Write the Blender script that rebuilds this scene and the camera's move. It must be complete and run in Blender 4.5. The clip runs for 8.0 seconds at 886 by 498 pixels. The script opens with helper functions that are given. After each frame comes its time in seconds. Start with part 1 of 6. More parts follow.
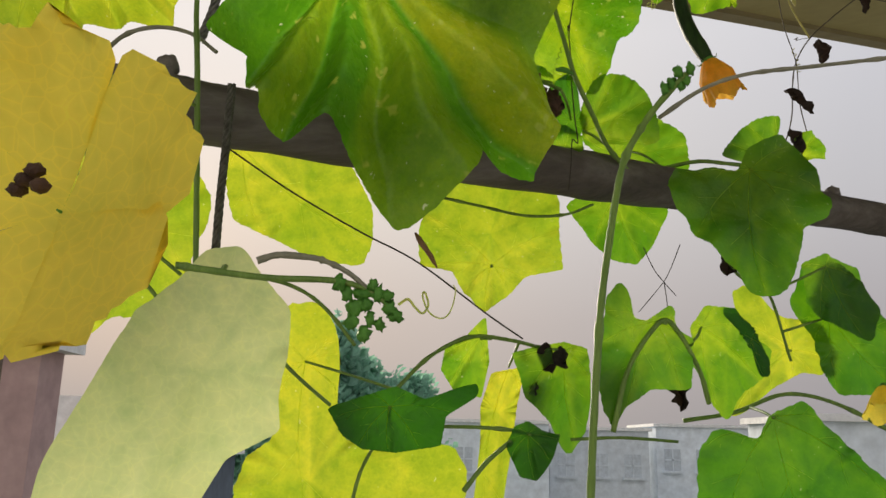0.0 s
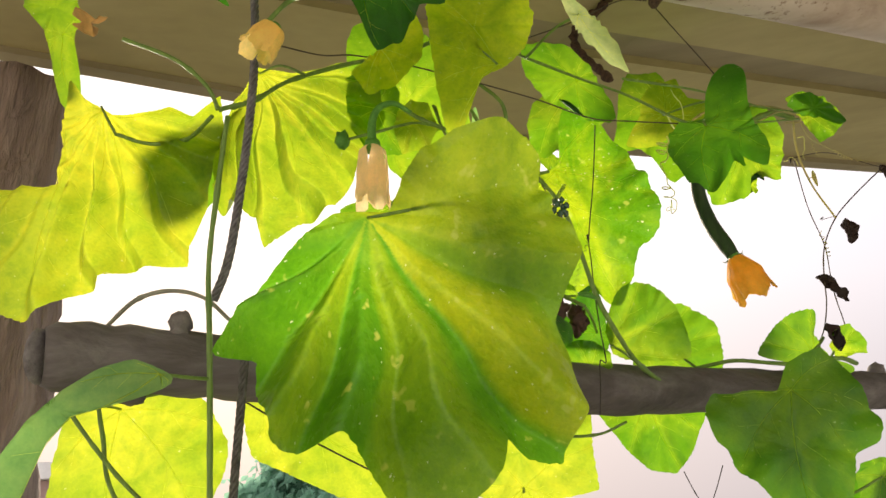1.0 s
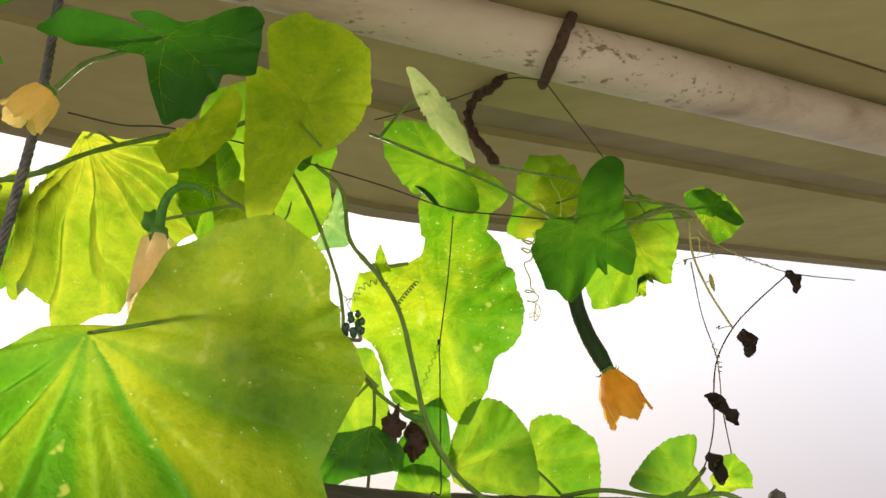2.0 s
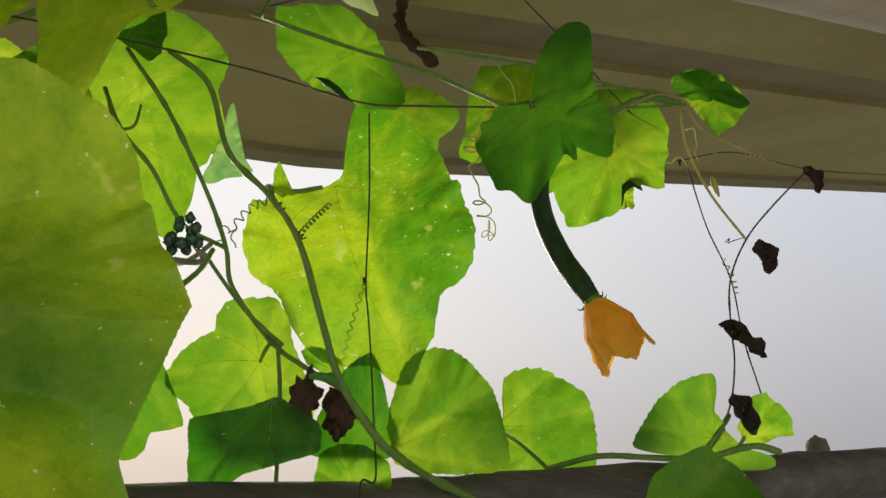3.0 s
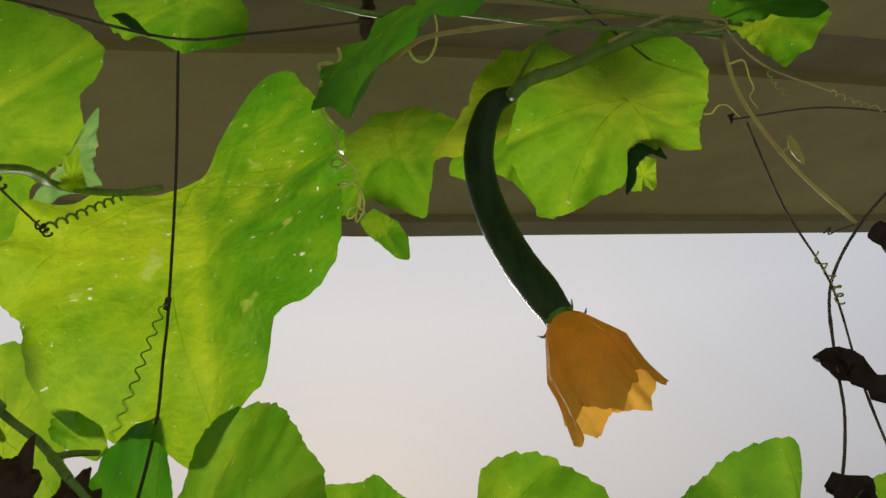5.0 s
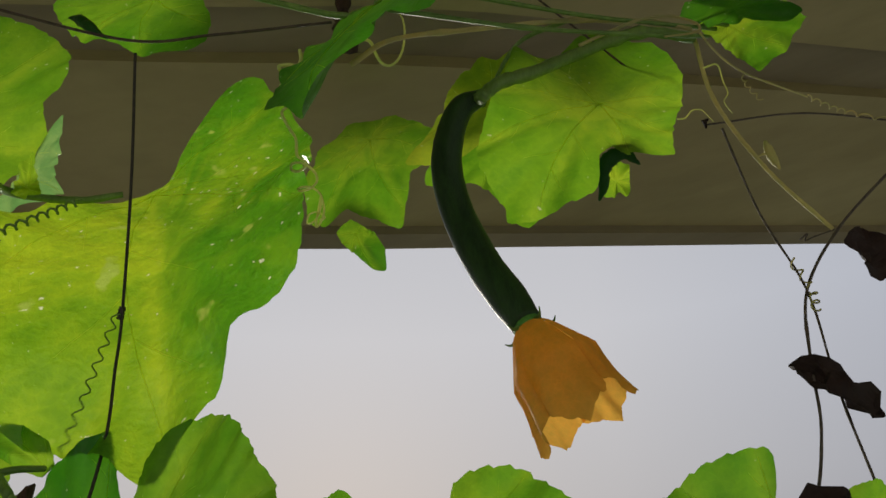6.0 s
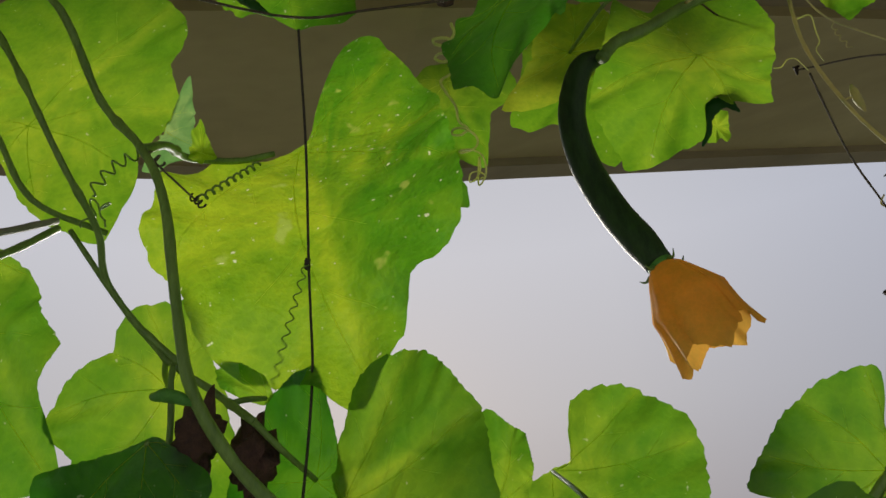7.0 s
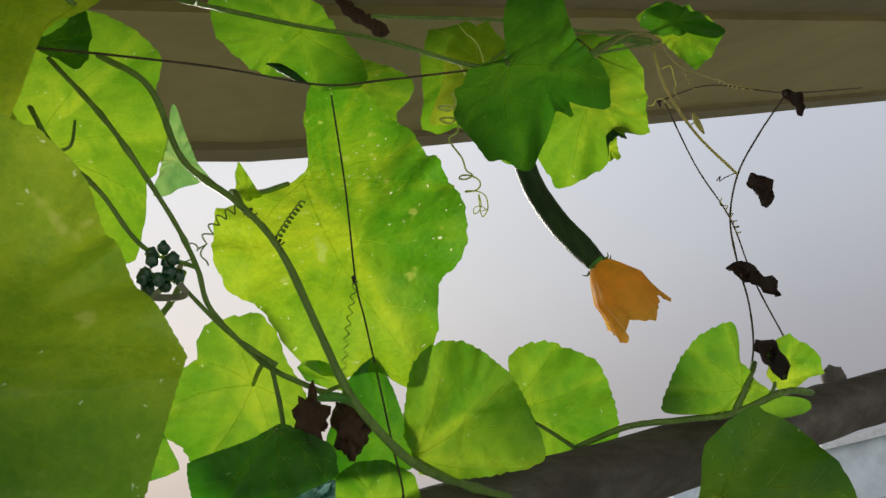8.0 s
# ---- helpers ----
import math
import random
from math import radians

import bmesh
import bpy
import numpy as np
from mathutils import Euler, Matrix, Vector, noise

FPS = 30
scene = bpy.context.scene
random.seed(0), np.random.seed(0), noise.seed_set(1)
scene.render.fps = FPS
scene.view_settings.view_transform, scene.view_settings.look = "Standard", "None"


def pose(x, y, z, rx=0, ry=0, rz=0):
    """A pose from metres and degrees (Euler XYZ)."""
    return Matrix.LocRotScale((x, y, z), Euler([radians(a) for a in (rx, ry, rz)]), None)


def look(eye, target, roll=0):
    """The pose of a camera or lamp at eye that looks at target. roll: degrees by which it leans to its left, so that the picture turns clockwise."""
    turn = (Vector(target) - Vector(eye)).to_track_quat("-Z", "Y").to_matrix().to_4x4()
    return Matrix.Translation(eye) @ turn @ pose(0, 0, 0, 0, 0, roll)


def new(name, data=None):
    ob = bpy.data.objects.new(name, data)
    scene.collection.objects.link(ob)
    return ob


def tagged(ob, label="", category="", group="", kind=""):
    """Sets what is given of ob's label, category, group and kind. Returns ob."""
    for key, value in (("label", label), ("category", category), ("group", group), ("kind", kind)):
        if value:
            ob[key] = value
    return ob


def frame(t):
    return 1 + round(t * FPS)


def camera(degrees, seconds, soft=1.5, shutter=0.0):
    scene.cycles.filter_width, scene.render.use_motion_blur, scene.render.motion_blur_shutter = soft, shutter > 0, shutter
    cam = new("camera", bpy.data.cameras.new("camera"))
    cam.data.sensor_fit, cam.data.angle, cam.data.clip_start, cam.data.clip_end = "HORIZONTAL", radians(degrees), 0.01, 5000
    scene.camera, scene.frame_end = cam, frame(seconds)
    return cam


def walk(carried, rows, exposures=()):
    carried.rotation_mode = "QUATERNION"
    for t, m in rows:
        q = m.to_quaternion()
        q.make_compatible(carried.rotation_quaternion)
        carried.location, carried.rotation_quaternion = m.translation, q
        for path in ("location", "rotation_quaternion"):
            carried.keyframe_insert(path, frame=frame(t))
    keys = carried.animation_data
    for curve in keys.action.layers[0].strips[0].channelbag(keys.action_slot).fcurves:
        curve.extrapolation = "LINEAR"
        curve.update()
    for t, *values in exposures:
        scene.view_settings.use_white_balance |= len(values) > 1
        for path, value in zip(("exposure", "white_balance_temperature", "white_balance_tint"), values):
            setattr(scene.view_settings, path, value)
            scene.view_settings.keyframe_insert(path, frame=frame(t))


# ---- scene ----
cam = camera(57.2, 8.0)
PATH = [
    (0, (0.0003, 0.0003, 1.4983), (0.0012, 1.9467, 1.9583), 1.31),
    (0.2, (-0.002, 0.002, 1.54), (-0.021, 1.954, 1.975), 1.4),
    (0.5, (0.0013, -0.0006, 1.5673), (-0.0241, 1.9378, 2.0594), 0.19),
    (0.7, (-0.007, 0.006, 1.597), (-0.002, 1.948, 2.076), -0.7),
    (1, (0.0039, -0.0077, 1.6050), (-0.0600, 1.8671, 2.2986), -0.93),
    (1.2, (0.019, 0.0, 1.613), (-0.002, 1.85, 2.375), -0.8),
    (1.5, (0.0733, 0.0136, 1.6289), (0.0561, 1.8402, 2.4433), 0.36),
    (1.7, (0.0957, 0.0277, 1.6456), (0.0797, 1.8470, 2.4761), 1.62),
    (2.8, (0.1373, 0.1868, 1.6962), (0.1516, 2.0295, 2.4736), -2.54),
    (3, (0.1515, 0.2231, 1.6882), (0.1651, 2.0604, 2.4782), -4.14),
    (3.2, (0.1821, 0.2747, 1.6900), (0.1827, 2.1056, 2.4949), -5.11),
    (3.3, (0.193, 0.306, 1.692), (0.207, 2.134, 2.503), -5.1),
    (3.5, (0.2348, 0.3377, 1.6914), (0.0857, 2.0774, 2.6667), -2.23),
    (3.7, (0.258, 0.358, 1.689), (-0.01, 2.014, 2.779), -0.2),
    (4, (0.2745, 0.3664, 1.6880), (-0.1598, 1.9616, 2.8136), 0.05),
    (4.2, (0.27, 0.384, 1.695), (-0.21, 1.991, 2.784), 0.4),
    (4.5, (0.2612, 0.4129, 1.6975), (-0.1904, 2.0615, 2.7359), -1.06),
    (4.7, (0.263, 0.423, 1.707), (-0.149, 2.09, 2.732), -2.0),
    (5, (0.2616, 0.4334, 1.7142), (-0.1035, 2.0753, 2.7963), -2.29),
    (5.2, (0.2589, 0.4461, 1.7134), (-0.0934, 2.0538, 2.8498), -1.88),
    (6.3, (0.2706, 0.4421, 1.7164), (-0.0706, 2.0819, 2.8094), -3.56),
    (6.5, (0.2639, 0.4256, 1.7138), (-0.0878, 2.0754, 2.7883), -3.88),
    (6.7, (0.247, 0.41, 1.709), (-0.103, 2.082, 2.749), -4.3),
    (7, (0.2248, 0.3924, 1.7079), (-0.1627, 2.1116, 2.6534), -4.05),
    (7.2, (0.199, 0.369, 1.709), (-0.152, 2.127, 2.595), -5.0),
    (7.5, (0.1550, 0.3212, 1.7141), (0.0410, 2.1505, 2.5146), -10.10),
    (7.7, (0.14, 0.296, 1.738), (0.239, 2.163, 2.449), -12.6),
    (8, (0.1313, 0.2567, 1.7142), (0.2531, 2.1253, 2.4166), -13.60),
]
walk(cam, [(t, look(eye, target, roll)) for t, eye, target, roll in PATH],
     exposures=[(0, 0.05, 7100, 11), (0.5, 0.22, 7150, 12), (0.8, 0.6, 7300, 15), (1.2, 1.0, 7400, 17), (1.7, 0.9, 7200, 15), (2.8, 0.4, 6800, 9), (3.4, -0.17, 6700, 8), (4.5, -0.1, 6750, 9), (5.0, -0.25, 6750, 9), (6.5, -0.48, 6350, 11), (7.0, -0.45, 6350, 12), (7.5, -0.12, 6500, 7), (8.0, 0.0, 6500, 8)])

# ---- world, sun ----
SUN_AZ, SUN_EL = -20.0, 15.0          # degrees: left of straight ahead, above the horizon
world = bpy.data.worlds.new("hazy_sky")
scene.world = world
world.use_nodes = True
wn, wl = world.node_tree.nodes, world.node_tree.links
wn.clear()
sky = wn.new("ShaderNodeTexSky")
sky.sky_type, sky.sun_disc = "NISHITA", False
sky.sun_elevation, sky.sun_rotation = radians(SUN_EL), radians(SUN_AZ)
sky.dust_density, sky.air_density = 6.0, 2.0
thin = wn.new("ShaderNodeMix")
thin.data_type, thin.blend_type = "RGBA", "MULTIPLY"
thin.inputs[0].default_value = 1.0
wl.new(sky.outputs[0], thin.inputs[6])
thin.inputs[7].default_value = (0.05, 0.05, 0.05, 1)
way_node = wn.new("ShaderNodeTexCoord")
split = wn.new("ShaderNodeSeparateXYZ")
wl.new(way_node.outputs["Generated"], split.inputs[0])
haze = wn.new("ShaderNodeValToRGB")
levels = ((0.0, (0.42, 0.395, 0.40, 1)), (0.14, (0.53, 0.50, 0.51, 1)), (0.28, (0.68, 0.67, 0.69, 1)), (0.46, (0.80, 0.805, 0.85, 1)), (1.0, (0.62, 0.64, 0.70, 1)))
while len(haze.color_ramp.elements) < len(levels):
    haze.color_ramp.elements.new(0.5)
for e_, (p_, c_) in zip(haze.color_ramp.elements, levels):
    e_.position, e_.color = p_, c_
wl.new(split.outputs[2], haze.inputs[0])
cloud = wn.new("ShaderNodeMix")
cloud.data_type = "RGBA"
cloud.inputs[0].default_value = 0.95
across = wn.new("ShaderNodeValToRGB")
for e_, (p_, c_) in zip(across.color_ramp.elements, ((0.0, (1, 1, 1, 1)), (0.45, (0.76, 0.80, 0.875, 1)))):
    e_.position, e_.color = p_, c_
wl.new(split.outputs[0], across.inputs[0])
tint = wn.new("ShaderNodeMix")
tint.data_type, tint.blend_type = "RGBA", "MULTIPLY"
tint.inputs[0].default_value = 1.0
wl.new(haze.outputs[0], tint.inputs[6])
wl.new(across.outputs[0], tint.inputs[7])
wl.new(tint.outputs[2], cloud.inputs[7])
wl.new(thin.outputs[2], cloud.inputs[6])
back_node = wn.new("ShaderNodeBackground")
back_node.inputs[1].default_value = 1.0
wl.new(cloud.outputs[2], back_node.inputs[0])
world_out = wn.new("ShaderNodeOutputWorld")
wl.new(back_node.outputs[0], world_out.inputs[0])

sun_data = bpy.data.lights.new("sun", "SUN")
sun_data.energy, sun_data.angle, sun_data.color = 3.65, radians(24), (1.0, 0.93, 0.80)
sun = new("sun", sun_data)
az, el = radians(SUN_AZ), radians(SUN_EL)
sun_way = Vector((math.sin(az) * math.cos(el), math.cos(az) * math.cos(el), math.sin(el)))
sun.matrix_world = look(sun_way * 30, (0, 0, 0))


# ---- materials ----
def nodes_of(name):
    m = bpy.data.materials.new(name)
    m.use_nodes = True
    t = m.node_tree
    t.nodes.clear()
    out = t.nodes.new("ShaderNodeOutputMaterial")
    return m, t.nodes, t.links, out


def noise_node(n, l, scale, detail=4.0, rough=0.6, coord=None, stretch=None):
    """A noise in object space; stretch scales its axes."""
    tex = n.new("ShaderNodeTexNoise")
    tex.inputs["Scale"].default_value, tex.inputs["Detail"].default_value, tex.inputs["Roughness"].default_value = scale, detail, rough
    src = coord or n.new("ShaderNodeTexCoord").outputs["Object"]
    if stretch:
        mp = n.new("ShaderNodeMapping")
        mp.inputs["Scale"].default_value = stretch
        l.new(src, mp.inputs[0])
        src = mp.outputs[0]
    l.new(src, tex.inputs["Vector"])
    return tex.outputs["Fac"]


def ramp(n, l, fac, stops):
    r = n.new("ShaderNodeValToRGB")
    el_ = r.color_ramp.elements
    while len(el_) < len(stops):
        el_.new(0.5)
    for e, (p, c) in zip(el_, stops):
        e.position, e.color = p, (*c, 1)
    l.new(fac, r.inputs[0])
    return r.outputs[0]


def mix_col(n, l, fac, a, b, mode="MIX"):
    m = n.new("ShaderNodeMix")
    m.data_type, m.blend_type = "RGBA", mode
    for sock, v in ((m.inputs[0], fac), (m.inputs[6], a), (m.inputs[7], b)):
        if isinstance(v, (int, float)):
            sock.default_value = v
        elif isinstance(v, tuple):
            sock.default_value = (*v, 1)
        else:
            l.new(v, sock)
    return m.outputs[2]


def bump(n, l, height, strength, distance):
    b = n.new("ShaderNodeBump")
    b.inputs["Strength"].default_value, b.inputs["Distance"].default_value = strength, distance
    l.new(height, b.inputs["Height"])
    return b.outputs[0]


def solid(name, stops, scale=40.0, rough=0.7, metal=0.0, bump_k=0.3, bump_d=0.001, stretch=None, spec=0.4, fine=6.0, grain=0.35):
    """An opaque surface: two scales of noise between the given colours, with relief."""
    m, n, l, out = nodes_of(name)
    p = n.new("ShaderNodeBsdfPrincipled")
    a = noise_node(n, l, scale, 5, 0.65, stretch=stretch)
    b = noise_node(n, l, scale * fine, 3, 0.6, stretch=stretch)
    col = ramp(n, l, a, stops)
    col = mix_col(n, l, grain, col, ramp(n, l, b, [(0.3, (0.55, 0.55, 0.55)), (0.7, (1.3, 1.3, 1.3))]), "MULTIPLY")
    l.new(col, p.inputs["Base Color"])
    p.inputs["Roughness"].default_value, p.inputs["Metallic"].default_value = rough, metal
    p.inputs["Specular IOR Level"].default_value = spec
    l.new(bump(n, l, b, bump_k, bump_d), p.inputs["Normal"])
    l.new(p.outputs[0], out.inputs[0])
    return m


def thin_green(name, face, through_a, through_b, share=0.6, rough=0.4, spots=None, cell=190.0, coat=0.08, relief=0.25, fleck=0.0, mottle=0.6, patchy=0.55):
    """A thin living blade: a glossy face, and light that passes through it, with blotches, a faint net of veins and
    flecks painted as glints.
    """
    m, n, l, out = nodes_of(name)
    coord = n.new("ShaderNodeTexCoord").outputs["Object"]
    who = n.new("ShaderNodeObjectInfo").outputs["Random"]
    big = noise_node(n, l, 17, 5, 0.62, coord)
    mid_ = noise_node(n, l, 62, 3, 0.6, coord)
    fine = noise_node(n, l, 420, 4, 0.7, coord)
    warp = n.new("ShaderNodeTexNoise")
    warp.inputs["Scale"].default_value = 55
    l.new(coord, warp.inputs["Vector"])
    bent = n.new("ShaderNodeVectorMath")
    bent.operation = "MULTIPLY_ADD"
    bent.inputs[1].default_value = (0.012, 0.012, 0.012)
    l.new(warp.outputs["Color"], bent.inputs[0])
    l.new(coord, bent.inputs[2])
    net = n.new("ShaderNodeTexVoronoi")
    net.feature = "DISTANCE_TO_EDGE"
    net.inputs["Scale"].default_value = cell
    l.new(bent.outputs[0], net.inputs["Vector"])
    lines = ramp(n, l, net.outputs["Distance"], [(0.0, (1.10, 1.07, 1.0)), (0.05, (1.0, 1.0, 1.0)), (0.5, (0.93, 0.95, 0.93))])
    mott = ramp(n, l, big, [(0.36, (0.0, 0.0, 0.0)), (0.64, (1, 1, 1))])
    young = n.new("ShaderNodeAttribute")
    young.attribute_name = "young"
    ripe = n.new("ShaderNodeMath")
    ripe.operation, ripe.use_clamp = "MULTIPLY_ADD", True
    ripe.inputs[1].default_value = patchy
    l.new(mott, ripe.inputs[0])
    l.new(young.outputs["Fac"], ripe.inputs[2])
    col = mix_col(n, l, ripe.outputs[0], through_a, through_b)
    vary = ramp(n, l, who, [(0.0, (0.70, 0.84, 0.8)), (0.5, (1.0, 1.0, 1.0)), (1.0, (1.20, 1.05, 1.0))])
    col = mix_col(n, l, mottle, col, vary, "MULTIPLY")
    blotch = ramp(n, l, mid_, [(0.32, (0.70, 0.82, 0.8)), (0.5, (1, 1, 1)), (0.70, (1.18, 1.08, 1.05))])
    col = mix_col(n, l, mottle, col, blotch, "MULTIPLY")
    small = noise_node(n, l, 150, 3, 0.65, coord)
    speck = ramp(n, l, small, [(0.36, (0.72, 0.84, 0.8)), (0.54, (1, 1, 1))])
    col = mix_col(n, l, mottle, col, speck, "MULTIPLY")
    grain = ramp(n, l, fine, [(0.3, (0.86, 0.90, 0.86)), (0.7, (1.10, 1.07, 1.1))])
    col = mix_col(n, l, mottle, col, grain, "MULTIPLY")
    col = mix_col(n, l, 1.0, col, lines, "MULTIPLY")
    p = n.new("ShaderNodeBsdfPrincipled")
    fcol = mix_col(n, l, mott, tuple(0.65 * c for c in face), face)
    fcol = mix_col(n, l, 1.0, fcol, blotch, "MULTIPLY")
    if spots:
        sp = noise_node(n, l, 75, 2, 0.5, coord)
        mask = ramp(n, l, sp, [(0.66, (0, 0, 0)), (0.72, (1, 1, 1))])
        col = mix_col(n, l, mask, col, spots)
    if fleck:
        # small bright glints painted into both colours as pale flecks
        fl = noise_node(n, l, 260, 2, 0.5, coord)
        least = 0.72 if fleck < 1 else 0.705
        glints = ramp(n, l, fl, [(least, (0, 0, 0)), (least + 0.04, (fleck, fleck, fleck))])
        fcol = mix_col(n, l, glints, fcol, (0.75, 0.78, 0.62))
        col = mix_col(n, l, glints, col, (0.9, 0.95, 0.6))
    l.new(fcol, p.inputs["Base Color"])
    gloss = ramp(n, l, mid_, [(0.35, (rough * 0.75,) * 3), (0.65, (min(1.0, rough * 1.35),) * 3)])
    l.new(gloss, p.inputs["Roughness"])
    p.inputs["Specular IOR Level"].default_value = 0.4
    p.inputs["Coat Weight"].default_value, p.inputs["Coat Roughness"].default_value = coat, 0.22
    nrm = bump(n, l, mid_, relief, 0.004)
    b2 = n.new("ShaderNodeBump")
    b2.inputs["Strength"].default_value, b2.inputs["Distance"].default_value = relief * 0.6, 0.0012
    l.new(net.outputs["Distance"], b2.inputs["Height"])
    l.new(nrm, b2.inputs["Normal"])
    b3 = n.new("ShaderNodeBump")
    b3.inputs["Strength"].default_value, b3.inputs["Distance"].default_value = relief, 0.0022
    l.new(small, b3.inputs["Height"])
    l.new(b2.outputs[0], b3.inputs["Normal"])
    nrm = b3.outputs[0]
    l.new(nrm, p.inputs["Normal"])
    tr = n.new("ShaderNodeBsdfTranslucent")
    l.new(col, tr.inputs["Color"])
    l.new(nrm, tr.inputs["Normal"])
    mx = n.new("ShaderNodeMixShader")
    mx.inputs[0].default_value = share
    l.new(p.outputs[0], mx.inputs[1])
    l.new(tr.outputs[0], mx.inputs[2])
    l.new(mx.outputs[0], out.inputs[0])
    return m


def stained_pipe():
    """Pale paint with brown washes and clustered rust specks."""
    m, n, l, out = nodes_of("stained_pipe")
    p = n.new("ShaderNodeBsdfPrincipled")
    wash = noise_node(n, l, 9, 5, 0.65, stretch=(0.35, 1.2, 1.2))
    patch = noise_node(n, l, 5, 3, 0.6, stretch=(0.5, 1, 1))
    dots = noise_node(n, l, 95, 4, 0.7, stretch=(0.6, 1, 1))
    col = ramp(n, l, wash, [(0.30, (0.30, 0.22, 0.15)), (0.48, (0.48, 0.41, 0.31)), (0.70, (0.58, 0.52, 0.42))])
    where = n.new("ShaderNodeMath")
    where.operation = "MULTIPLY_ADD"
    where.inputs[1].default_value = 0.9
    l.new(patch, where.inputs[0])
    l.new(dots, where.inputs[2])
    half = n.new("ShaderNodeMath")
    half.operation = "MULTIPLY"
    half.inputs[1].default_value = 0.5
    l.new(where.outputs[0], half.inputs[0])
    rust_k = ramp(n, l, half.outputs[0], [(0.555, (0, 0, 0)), (0.60, (0.85, 0.85, 0.85))])
    col = mix_col(n, l, rust_k, col, (0.15, 0.075, 0.035))
    l.new(col, p.inputs["Base Color"])
    p.inputs["Roughness"].default_value = 0.6
    l.new(bump(n, l, dots, 0.3, 0.001), p.inputs["Normal"])
    l.new(p.outputs[0], out.inputs[0])
    return m


